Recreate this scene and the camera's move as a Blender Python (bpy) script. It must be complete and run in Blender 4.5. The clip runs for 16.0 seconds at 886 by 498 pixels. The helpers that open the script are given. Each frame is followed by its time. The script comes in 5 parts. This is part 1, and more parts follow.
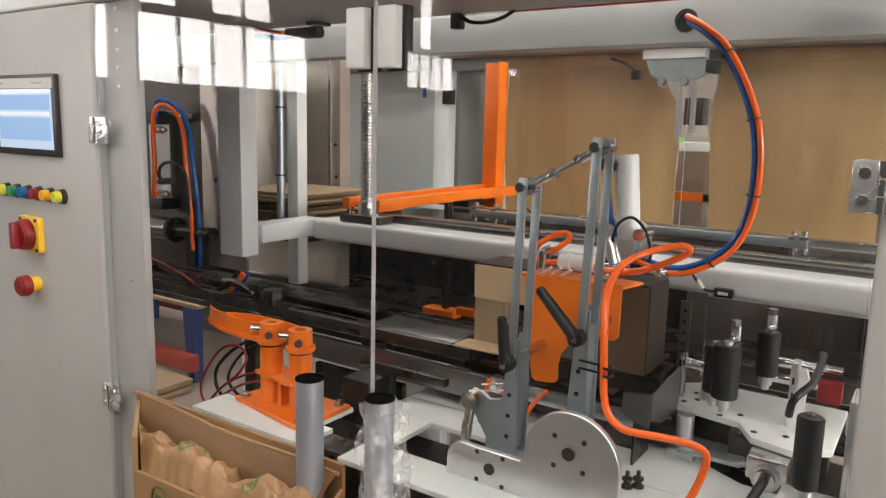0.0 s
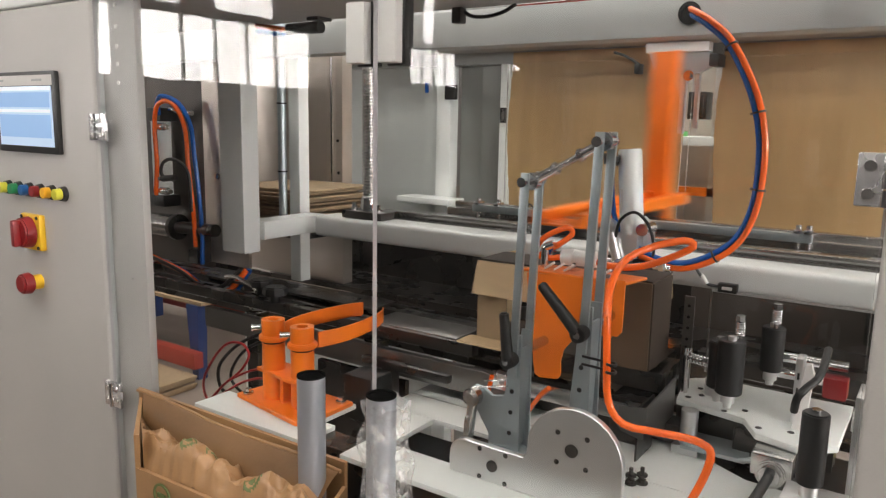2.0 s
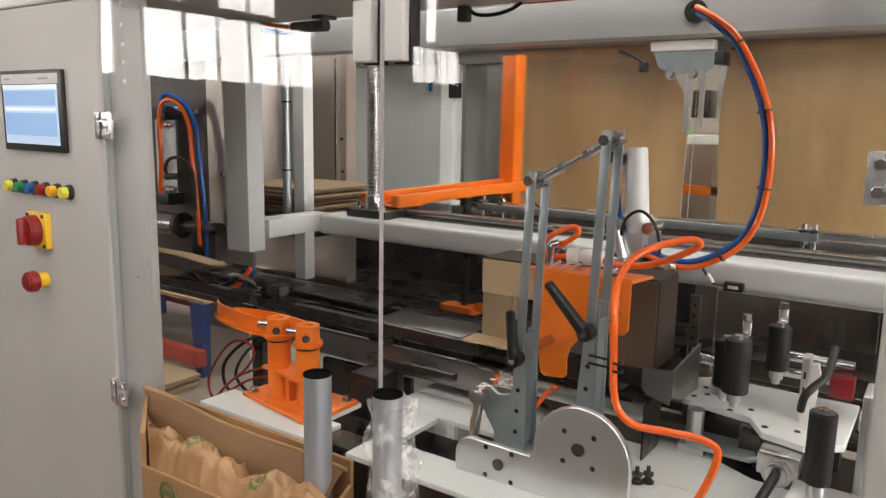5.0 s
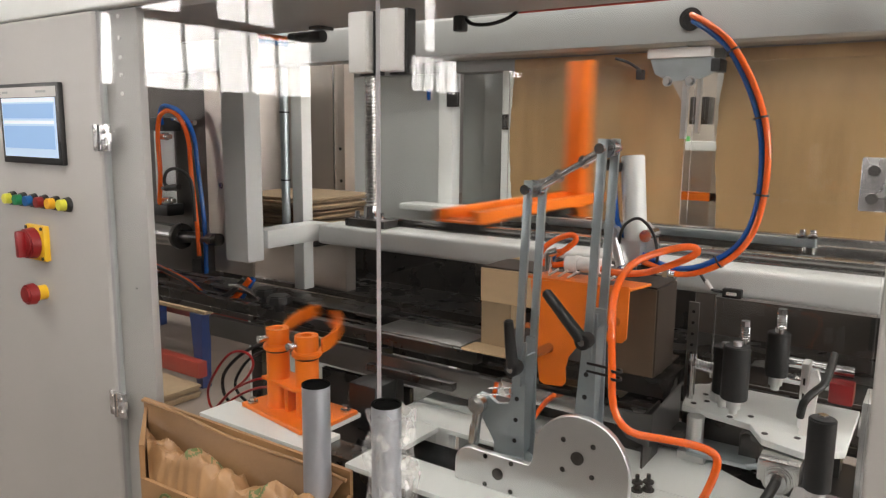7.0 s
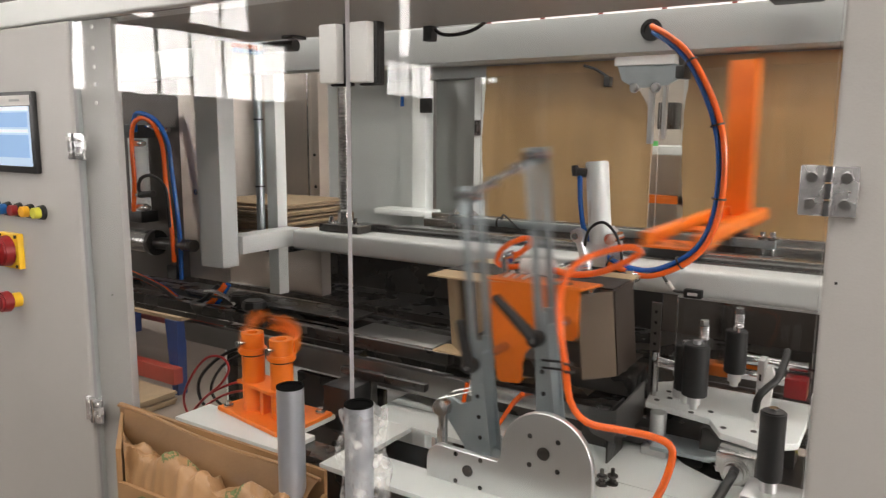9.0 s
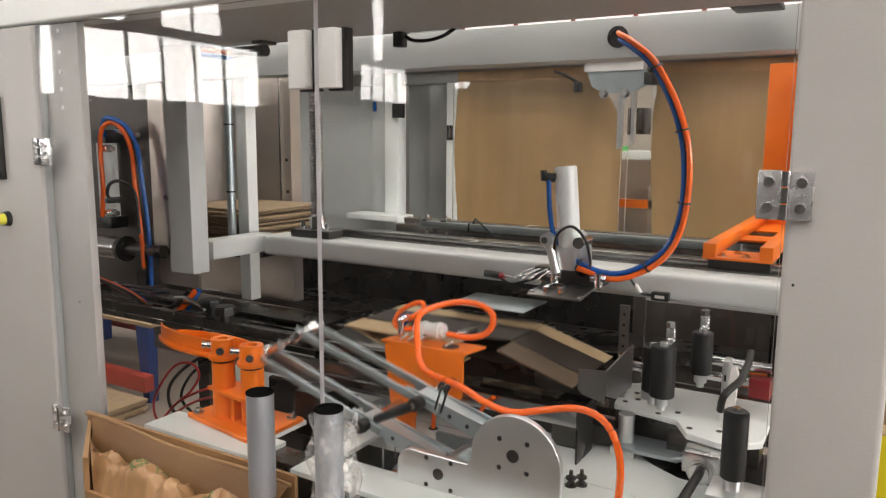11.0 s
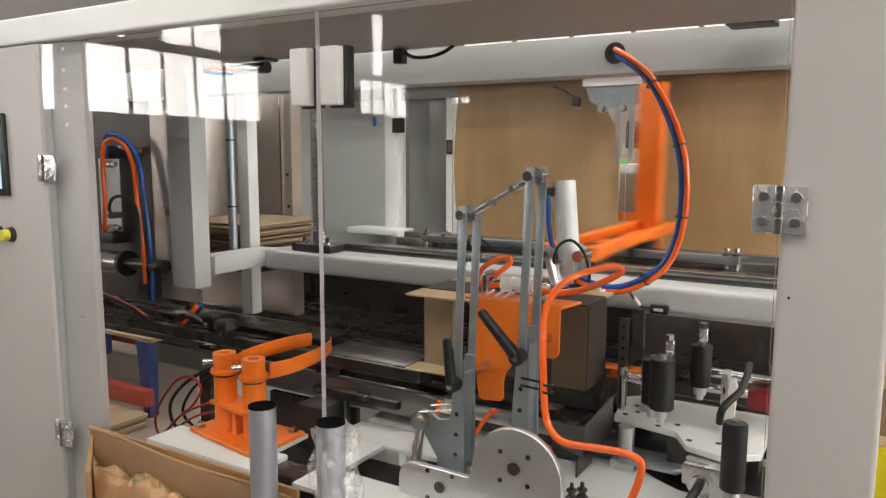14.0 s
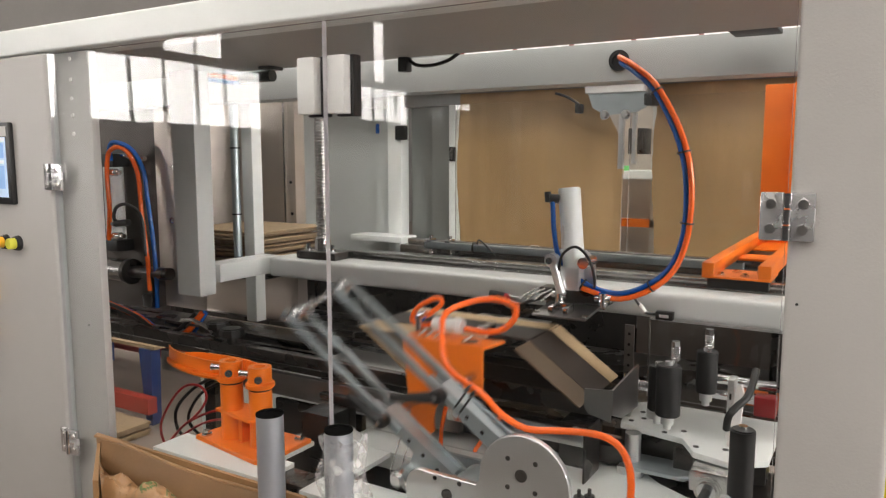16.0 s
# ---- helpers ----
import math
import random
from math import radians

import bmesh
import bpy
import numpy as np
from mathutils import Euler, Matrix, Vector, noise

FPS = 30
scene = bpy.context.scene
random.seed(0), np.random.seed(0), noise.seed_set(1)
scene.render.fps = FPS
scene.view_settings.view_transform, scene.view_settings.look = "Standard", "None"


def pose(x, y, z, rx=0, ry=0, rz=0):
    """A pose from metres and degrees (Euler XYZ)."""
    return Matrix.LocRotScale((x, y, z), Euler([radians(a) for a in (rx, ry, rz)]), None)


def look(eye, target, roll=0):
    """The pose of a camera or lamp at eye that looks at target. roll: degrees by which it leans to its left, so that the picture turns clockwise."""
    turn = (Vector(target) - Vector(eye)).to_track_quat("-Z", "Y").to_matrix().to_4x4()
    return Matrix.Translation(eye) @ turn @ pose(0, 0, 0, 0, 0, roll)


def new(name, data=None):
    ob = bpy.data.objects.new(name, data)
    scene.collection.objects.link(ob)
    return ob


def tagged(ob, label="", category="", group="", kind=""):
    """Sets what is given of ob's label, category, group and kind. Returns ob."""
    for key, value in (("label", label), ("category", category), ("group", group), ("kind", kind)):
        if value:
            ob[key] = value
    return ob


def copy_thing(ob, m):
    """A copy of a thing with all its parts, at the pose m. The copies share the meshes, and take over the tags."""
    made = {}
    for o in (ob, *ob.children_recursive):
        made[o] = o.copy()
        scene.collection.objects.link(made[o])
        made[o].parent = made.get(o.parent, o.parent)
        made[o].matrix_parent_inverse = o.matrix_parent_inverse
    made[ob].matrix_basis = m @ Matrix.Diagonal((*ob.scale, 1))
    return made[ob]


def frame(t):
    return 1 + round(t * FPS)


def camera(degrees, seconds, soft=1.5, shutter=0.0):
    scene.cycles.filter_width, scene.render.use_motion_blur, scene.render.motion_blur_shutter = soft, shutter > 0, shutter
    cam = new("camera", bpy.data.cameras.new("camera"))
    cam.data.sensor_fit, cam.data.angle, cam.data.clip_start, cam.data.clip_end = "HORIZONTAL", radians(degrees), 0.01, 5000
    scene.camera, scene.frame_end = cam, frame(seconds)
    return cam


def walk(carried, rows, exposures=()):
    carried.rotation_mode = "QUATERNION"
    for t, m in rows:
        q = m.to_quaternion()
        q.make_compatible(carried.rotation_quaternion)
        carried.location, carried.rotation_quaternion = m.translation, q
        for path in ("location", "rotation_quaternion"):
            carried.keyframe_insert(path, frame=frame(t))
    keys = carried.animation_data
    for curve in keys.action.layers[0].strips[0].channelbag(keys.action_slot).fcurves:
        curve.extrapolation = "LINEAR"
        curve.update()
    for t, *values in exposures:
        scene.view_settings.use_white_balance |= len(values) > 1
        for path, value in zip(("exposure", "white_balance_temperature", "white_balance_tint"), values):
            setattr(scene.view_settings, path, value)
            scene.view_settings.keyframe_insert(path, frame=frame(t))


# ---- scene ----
cam = camera(61.9, 16.0, soft=1.25, shutter=0.7)
PATH = [
    (0, (-0.013, -0.045, 1.463), (-1.116, 1.592, 1.137), 1.4),
    (0.5, (-0.016, -0.044, 1.463), (-1.122, 1.59, 1.138), 1.3),
    (1, (-0.017, -0.041, 1.461), (-1.134, 1.585, 1.132), 1.4),
    (1.5, (-0.018, -0.04, 1.461), (-1.13, 1.589, 1.125), 1.3),
    (2, (-0.014, -0.038, 1.462), (-1.124, 1.591, 1.125), 1.1),
    (2.5, (-0.016, -0.038, 1.461), (-1.126, 1.592, 1.124), 0.9),
    (3, (-0.019, -0.038, 1.461), (-1.131, 1.588, 1.116), 1.1),
    (3.5, (-0.018, -0.037, 1.459), (-1.134, 1.588, 1.115), 1.1),
    (4, (-0.019, -0.038, 1.461), (-1.133, 1.586, 1.114), 1.1),
    (6.5, (-0.018, -0.043, 1.463), (-1.135, 1.584, 1.137), 0.9),
    (7, (-0.015, -0.039, 1.464), (-1.133, 1.588, 1.144), 0.6),
    (7.5, (-0.001, -0.045, 1.465), (-1.122, 1.582, 1.151), 0.6),
    (8, (0.002, -0.044, 1.467), (-1.12, 1.581, 1.15), 0.3),
    (8.5, (0.003, -0.051, 1.472), (-1.108, 1.583, 1.164), 0.4),
    (9, (0.012, -0.06, 1.47), (-1.056, 1.602, 1.161), 0.4),
    (9.5, (0.019, -0.065, 1.47), (-1.018, 1.619, 1.171), 0.5),
    (10, (0.024, -0.063, 1.471), (-0.986, 1.638, 1.175), 0.4),
    (12.5, (0.019, -0.061, 1.471), (-1.0, 1.634, 1.176), 0.4),
    (13, (0.023, -0.066, 1.473), (-0.995, 1.633, 1.19), 0.3),
    (13.5, (0.027, -0.067, 1.472), (-0.994, 1.632, 1.203), 0.3),
    (14, (0.027, -0.071, 1.474), (-0.988, 1.633, 1.213), 0.2),
    (14.5, (0.03, -0.073, 1.475), (-0.982, 1.633, 1.221), 0.1),
    (15, (0.031, -0.07, 1.474), (-0.982, 1.637, 1.225), -0.0),
    (15.5, (0.026, -0.073, 1.474), (-0.989, 1.633, 1.229), -0.1),
    (16, (0.022, -0.078, 1.476), (-0.996, 1.626, 1.232), -0.0),
]
walk(cam, [(t, look(eye, target, roll)) for t, eye, target, roll in PATH])

# ---- light ----
world = bpy.data.worlds.new("hall_air")
scene.world = world
world.use_nodes = True
wn = world.node_tree.nodes
wn["Background"].inputs[0].default_value = (0.80, 0.84, 0.90, 1)
wn["Background"].inputs[1].default_value = 0.35
scene.view_settings.exposure = -0.11


# ---- materials ----
def rgb(c):
    return (*c, 1.0)


def mat(name, col, rough=0.5, metal=0.0, var=0.12, scale=8.0, fine=120.0, bump=0.05, spec=0.5, coat=0.0, stretch=(1, 1, 1), low_tone=None):
    m = bpy.data.materials.new(name)
    m.use_nodes = True
    nt = m.node_tree
    b = nt.nodes["Principled BSDF"]
    b.inputs["Roughness"].default_value = rough
    b.inputs["Metallic"].default_value = metal
    b.inputs["Specular IOR Level"].default_value = spec
    b.inputs["Coat Weight"].default_value = coat
    tc = nt.nodes.new("ShaderNodeTexCoord")
    mp = nt.nodes.new("ShaderNodeMapping")
    mp.inputs["Scale"].default_value = stretch
    nt.links.new(tc.outputs["Object"], mp.inputs[0])
    big = nt.nodes.new("ShaderNodeTexNoise")
    big.inputs["Scale"].default_value = scale
    big.inputs["Detail"].default_value = 5
    small = nt.nodes.new("ShaderNodeTexNoise")
    small.inputs["Scale"].default_value = fine
    small.inputs["Detail"].default_value = 3
    nt.links.new(mp.outputs[0], big.inputs["Vector"])
    nt.links.new(mp.outputs[0], small.inputs["Vector"])
    ramp = nt.nodes.new("ShaderNodeMix")
    ramp.data_type = "RGBA"
    dark = tuple(v * (1 - var) for v in col) if low_tone is None else low_tone
    ramp.inputs[6].default_value = rgb(dark)
    ramp.inputs[7].default_value = rgb(tuple(min(1, v * (1 + var * 0.6)) for v in col))
    add = nt.nodes.new("ShaderNodeMath")
    add.operation = "MULTIPLY_ADD"
    add.inputs[1].default_value = 0.35
    nt.links.new(small.outputs["Fac"], add.inputs[0])
    sc = nt.nodes.new("ShaderNodeMapRange")
    sc.inputs[1].default_value, sc.inputs[2].default_value = 0.3, 0.7
    sc.inputs[3].default_value, sc.inputs[4].default_value = 0.0, 0.75
    nt.links.new(big.outputs["Fac"], sc.inputs[0])
    nt.links.new(sc.outputs[0], add.inputs[2])
    nt.links.new(add.outputs[0], ramp.inputs[0])
    nt.links.new(ramp.outputs[2], b.inputs["Base Color"])
    rr = nt.nodes.new("ShaderNodeMapRange")
    rr.inputs[3].default_value, rr.inputs[4].default_value = max(0.02, rough * 0.8), min(1, rough * 1.25)
    nt.links.new(big.outputs["Fac"], rr.inputs[0])
    nt.links.new(rr.outputs[0], b.inputs["Roughness"])
    if bump:
        bp = nt.nodes.new("ShaderNodeBump")
        bp.inputs["Strength"].default_value = bump
        bp.inputs["Distance"].default_value = 0.002
        nt.links.new(small.outputs["Fac"], bp.inputs["Height"])
        nt.links.new(bp.outputs[0], b.inputs["Normal"])
    return m


def glow(name, col, power):
    m = bpy.data.materials.new(name)
    m.use_nodes = True
    b = m.node_tree.nodes["Principled BSDF"]
    b.inputs["Base Color"].default_value = rgb(tuple(v * 0.5 for v in col))
    b.inputs["Emission Color"].default_value = rgb(col)
    b.inputs["Emission Strength"].default_value = power
    return m


GREY = mat("light_grey_powder_paint", (0.41, 0.395, 0.378), 0.42, 0, 0.07, 5, 420, 0.12)
WHITE = mat("white_grey_paint", (0.80, 0.825, 0.81), 0.35, 0, 0.06, 6, 200, 0.05)
FRAMEP = mat("frame_paint", (0.56, 0.57, 0.56), 0.35, 0, 0.08, 5, 260, 0.06)
BACKP = mat("back_panel_paint", (0.38, 0.395, 0.39), 0.35, 0, 0.10, 3, 150, 0.05)
BEAMP = mat("beam_paint", (0.47, 0.485, 0.48), 0.35, 0, 0.08, 5, 260, 0.06)
ORANGE = mat("orange_paint", (0.83, 0.185, 0.012), 0.36, 0, 0.12, 9, 150, 0.06, low_tone=(0.66, 0.135, 0.008))
ALU = mat("milled_aluminium", (0.70, 0.70, 0.70), 0.33, 0.9, 0.10, 20, 300, 0.05)
ZINC = mat("zinc_plated_steel", (0.42, 0.47, 0.49), 0.34, 0.75, 0.18, 25, 200, 0.06)
STEEL = mat("bright_steel", (0.62, 0.61, 0.60), 0.25, 1.0, 0.15, 20, 200, 0.04)
HINGEM = mat("satin_chrome", (0.74, 0.74, 0.75), 0.26, 0.75, 0.15, 60, 200, 0.05)
CHROME = mat("chrome", (0.75, 0.75, 0.76), 0.12, 1.0, 0.05, 20, 100, 0.0)
STOPST = mat("dull_sheet_steel", (0.26, 0.25, 0.24), 0.30, 0.9, 0.3, 10, 200, 0.06)
DARKST = mat("oiled_dark_steel", (0.085, 0.08, 0.076), 0.27, 0.8, 0.30, 12, 160, 0.06)
BROWNST = mat("stainless_sheet", (0.66, 0.59, 0.53), 0.36, 0.85, 0.16, 6, 260, 0.06, stretch=(1, 1, 4))
RAIL = mat("rail_steel", (0.40, 0.395, 0.385), 0.24, 0.9, 0.25, 10, 140, 0.04, stretch=(0.2, 1, 1))
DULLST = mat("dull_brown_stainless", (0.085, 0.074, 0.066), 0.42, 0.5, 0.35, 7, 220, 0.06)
GALV = mat("dark_galvanised_sheet", (0.30, 0.31, 0.30), 0.36, 0.6, 0.3, 4, 160, 0.05, stretch=(1, 1, 0.4))
# lighter brown of the right-hand gap sheet, lifted for the guard's reflection
GAPSHEET = mat("brown_gap_fill", (0.12, 0.10, 0.088), 0.5, 0.3, 0.3, 6, 160, 0.06)
# kraft of the left side flap, with shade mixed into a darker brown
SIDEB = mat("shaded_kraft_board", (0.30, 0.215, 0.125), 0.75, 0, 0.15, 12, 200, 0.10, stretch=(1, 6, 1))
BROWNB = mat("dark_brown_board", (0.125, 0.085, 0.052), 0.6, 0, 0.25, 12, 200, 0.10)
PANELP = mat("sheet_panel_paint", (0.60, 0.63, 0.62), 0.4, 0, 0.12, 3, 150, 0.05)
VOID = mat("dark_hollow", (0.006, 0.006, 0.006), 0.95, 0, 0.2, 20, 100, 0, spec=0.0)
BLACK = mat("black_plastic", (0.010, 0.010, 0.010), 0.4, 0, 0.3, 20, 200, 0.05)
RUBBER = mat("black_rubber", (0.010, 0.010, 0.0105), 0.5, 0, 0.25, 40, 300, 0.10)
BAGK = mat("kraft_wrapping", (0.30, 0.167, 0.076), 0.42, 0, 0.18, 9, 180, 0.12)
# upright streaks of paper tone, strengthened to stand in for reflections
KRAFT = mat("kraft_paper", (0.57, 0.375, 0.185), 0.45, 0, 0.16, 7, 110, 0.16, stretch=(1, 1, 0.16), low_tone=(0.33, 0.20, 0.09))
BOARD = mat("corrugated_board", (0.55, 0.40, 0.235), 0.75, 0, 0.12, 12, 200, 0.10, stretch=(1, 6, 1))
# dark print colour, used on the bottom wall for inner shade too
BOARDDK = mat("printed_and_shaded_board", (0.034, 0.022, 0.015), 0.55, 0, 0.3, 12, 200, 0.10)
EDGEB = mat("board_edge", (0.28, 0.20, 0.12), 0.8, 0, 0.3, 60, 300, 0.2)
HOSEO = mat("orange_hose", (1.0, 0.15, 0.018), 0.22, 0, 0.05, 12, 100, 0.0, coat=0.3)
HOSEB = mat("blue_hose", (0.01, 0.10, 0.42), 0.25, 0, 0.08, 12, 100, 0.0, coat=0.3)
REDW = mat("red_cable", (0.45, 0.02, 0.025), 0.4, 0, 0.1, 12, 100, 0.0)
PINK = mat("pale_grey_print", (0.62, 0.60, 0.58), 0.4)
RED = mat("red_plastic", (0.21, 0.008, 0.010), 0.35, 0, 0.08, 20, 100, 0.0)
YELLOW = mat("yellow_plastic", (0.80, 0.48, 0.02), 0.38, 0, 0.06, 20, 100, 0.0)
REEL = mat("bright_yellow_plastic", (0.85, 0.72, 0.02), 0.35, 0, 0.06, 6, 100, 0.0)
GREENB = mat("green_button", (0.02, 0.22, 0.08), 0.3, 0, 0.1, 20, 90, 0)
BLUEB = mat("blue_button", (0.01, 0.10, 0.30), 0.3, 0, 0.1, 20, 90, 0)
LIME = mat("yellow_green_button", (0.62, 0.60, 0.06), 0.3, 0, 0.1, 20, 90, 0)
AMBER = mat("amber_button", (0.80, 0.40, 0.02), 0.3, 0, 0.1, 20, 90, 0)
CONC = mat("worn_concrete", (0.22, 0.18, 0.155), 0.55, 0, 0.22, 1.2, 30, 0.15)
WALLM = mat("hall_wall", (0.22, 0.21, 0.20), 0.8, 0, 0.15, 0.8, 20, 0.1)
CEILM = mat("hall_roof_sheet", (0.52, 0.50, 0.48), 0.7, 0, 0.12, 0.6, 15, 0.1)
BLUEST = mat("blue_painted_steel", (0.010, 0.032, 0.13), 0.4, 0, 0.2, 10, 100, 0.05)
REDST = mat("red_painted_steel", (0.30, 0.035, 0.022), 0.42, 0, 0.2, 10, 100, 0.05)
BLOCKW = mat("dark_blocking_wall", (0.05, 0.05, 0.05), 0.7, 0, 0.3, 2, 40, 0.1)
KMARK = mat("faint_print", (0.45, 0.285, 0.125), 0.6, 0, 0.2, 40, 200, 0)
GREENK = mat("dark_green_print", (0.10, 0.13, 0.04), 0.6)
GREENP = mat("green_paint", (0.10, 0.42, 0.10), 0.5)
WHITEPL = mat("white_plastic", (0.74, 0.72, 0.70), 0.35, 0, 0.05, 12, 120, 0.0)
SCREEN = glow("lit_screen_blue", (0.30, 0.50, 0.80), 0.62)
SCREENL = glow("lit_screen_pale", (0.78, 0.86, 0.95), 0.72)
SCREENT = glow("lit_screen_band", (0.52, 0.66, 0.86), 0.66)
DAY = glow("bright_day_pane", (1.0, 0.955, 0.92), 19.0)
HAZE = glow("roof_gap_pane", (1.0, 0.90, 0.88), 1.3)
ROOFL = glow("rooflight_sheet", (1.0, 0.95, 0.88), 5.5)
ROOFS = glow("rooflight_sheet_south", (1.0, 0.95, 0.88), 6.4)
TUBE = glow("lamp_tube", (1.0, 0.97, 0.92), 14.0)


def clear_material(name, ior, tint, gloss):
    m = bpy.data.materials.new(name)
    m.use_nodes = True
    nt = m.node_tree
    nt.nodes.remove(nt.nodes["Principled BSDF"])
    out = nt.nodes["Material Output"]
    tr = nt.nodes.new("ShaderNodeBsdfTransparent")
    tr.inputs[0].default_value = rgb(tint)
    if gloss:
        gl = nt.nodes.new("ShaderNodeBsdfGlossy")
        gl.inputs["Roughness"].default_value = 0.02
        lw = nt.nodes.new("ShaderNodeLayerWeight")
        lw.inputs[0].default_value = 0.5
        pw = nt.nodes.new("ShaderNodeMath")
        pw.operation = "POWER"
        pw.inputs[1].default_value = 5.0
        nt.links.new(lw.outputs["Facing"], pw.inputs[0])
        fr = nt.nodes.new("ShaderNodeMapRange")
        base = ((ior - 1) / (ior + 1)) ** 2
        fr.inputs[3].default_value, fr.inputs[4].default_value = base, 1.0
        nt.links.new(pw.outputs[0], fr.inputs[0])
        wob = nt.nodes.new("ShaderNodeTexNoise")
        wob.inputs["Scale"].default_value = 2.2
        bp = nt.nodes.new("ShaderNodeBump")
        bp.inputs["Strength"].default_value = 0.05
        bp.inputs["Distance"].default_value = 0.02
        tc = nt.nodes.new("ShaderNodeTexCoord")
        nt.links.new(tc.outputs["Object"], wob.inputs["Vector"])
        nt.links.new(wob.outputs["Fac"], bp.inputs["Height"])
        nt.links.new(bp.outputs[0], gl.inputs["Normal"])
        mx = nt.nodes.new("ShaderNodeMixShader")
        nt.links.new(fr.outputs[0], mx.inputs[0])
        nt.links.new(tr.outputs[0], mx.inputs[1])
        nt.links.new(gl.outputs[0], mx.inputs[2])
        nt.links.new(mx.outputs[0], out.inputs[0])
    else:
        nt.links.new(tr.outputs[0], out.inputs[0])
    return m


ACRYL = clear_material("clear_acrylic", 1.62, (0.97, 0.98, 0.98), True)
ACRYLB = clear_material("clear_acrylic_inner", 1.49, (0.98, 0.985, 0.985), False)
ACREDGE = mat("polished_acrylic_edge", (0.40, 0.385, 0.39), 0.2, 0, 0.05, 12, 60, 0)


def film_material():
    m = bpy.data.materials.new("crinkled_film")
    m.use_nodes = True
    nt = m.node_tree
    b = nt.nodes["Principled BSDF"]
    b.inputs["Base Color"].default_value = (0.85, 0.84, 0.82, 1)
    b.inputs["Roughness"].default_value = 0.15
    tr = nt.nodes.new("ShaderNodeBsdfTransparent")
    mx = nt.nodes.new("ShaderNodeMixShader")
    ns = nt.nodes.new("ShaderNodeTexNoise")
    ns.inputs["Scale"].default_value = 55
    ns.inputs["Detail"].default_value = 4
    mr = nt.nodes.new("ShaderNodeMapRange")
    mr.inputs[1].default_value, mr.inputs[2].default_value = 0.42, 0.72
    mr.inputs[3].default_value, mr.inputs[4].default_value = 0.04, 0.55
    bp = nt.nodes.new("ShaderNodeBump")
    bp.inputs["Strength"].default_value = 0.5
    bp.inputs["Distance"].default_value = 0.004
    tc = nt.nodes.new("ShaderNodeTexCoord")
    nt.links.new(tc.outputs["Object"], ns.inputs["Vector"])
    nt.links.new(ns.outputs["Fac"], mr.inputs[0])
    nt.links.new(ns.outputs["Fac"], bp.inputs["Height"])
    nt.links.new(bp.outputs[0], b.inputs["Normal"])
    nt.links.new(mr.outputs[0], mx.inputs[0])
    nt.links.new(tr.outputs[0], mx.inputs[1])
    nt.links.new(b.outputs[0], mx.inputs[2])
    nt.links.new(mx.outputs[0], nt.nodes["Material Output"].inputs[0])
    return m


FILM = film_material()


# ---- mesh helpers ----
def bx(x0, x1, y0, y1, z0, z1, bev=0.0, seg=2):
    bm = bmesh.new()
    bmesh.ops.create_cube(bm, size=1, matrix=Matrix.Translation(((x0 + x1) / 2, (y0 + y1) / 2, (z0 + z1) / 2)) @ Matrix.Diagonal((abs(x1 - x0), abs(y1 - y0), abs(z1 - z0), 1)))
    if bev:
        bmesh.ops.bevel(bm, geom=bm.edges[:], offset=bev, segments=seg, affect="EDGES", profile=0.6)
    return bm


def along(p, q):
    p, q = Vector(p), Vector(q)
    return Matrix.Translation((p + q) / 2) @ (q - p).to_track_quat("Z", "Y").to_matrix().to_4x4(), (q - p).length


def cyl(p, q, r, r2=None, seg=20, bev=0.0):
    bm = bmesh.new()
    m, d = along(p, q)
    bmesh.ops.create_cone(bm, cap_ends=True, segments=seg, radius1=r, radius2=r if r2 is None else r2, depth=d, matrix=m)
    if bev:
        rim = [e for e in bm.edges if any(len(f.verts) > 4 for f in e.link_faces)]
        bmesh.ops.bevel(bm, geom=rim, offset=bev, segments=2, affect="EDGES")
    return bm


def pipe(p, q, r, ri, seg=24):
    """A hollow tube from p to q."""
    bm = bmesh.new()
    m, d = along(p, q)
    rings = []
    for rad, h in ((r, -d / 2), (r, d / 2), (ri, d / 2), (ri, -d / 2)):
        rings.append([bm.verts.new(m @ Vector((rad * math.cos(2 * math.pi * i / seg), rad * math.sin(2 * math.pi * i / seg), h))) for i in range(seg)])
    for a in range(4):
        for i in range(seg):
            bm.faces.new((rings[a][i], rings[a][(i + 1) % seg], rings[(a + 1) % 4][(i + 1) % seg], rings[(a + 1) % 4][i]))
    bmesh.ops.recalc_face_normals(bm, faces=bm.faces[:])
    return bm


def smooth_path(pts, n=6):
    P = [Vector(p) for p in pts]
    P = [P[0] * 2 - P[1]] + P + [P[-1] * 2 - P[-2]]
    out = []
    for i in range(1, len(P) - 2):
        for k in range(n):
            t = k / n
            a, b, c, d = P[i - 1], P[i], P[i + 1], P[i + 2]
            out.append(0.5 * (2 * b + (c - a) * t + (2 * a - 5 * b + 4 * c - d) * t * t + (3 * b - a - 3 * c + d) * t ** 3))
    out.append(P[-2])
    return out


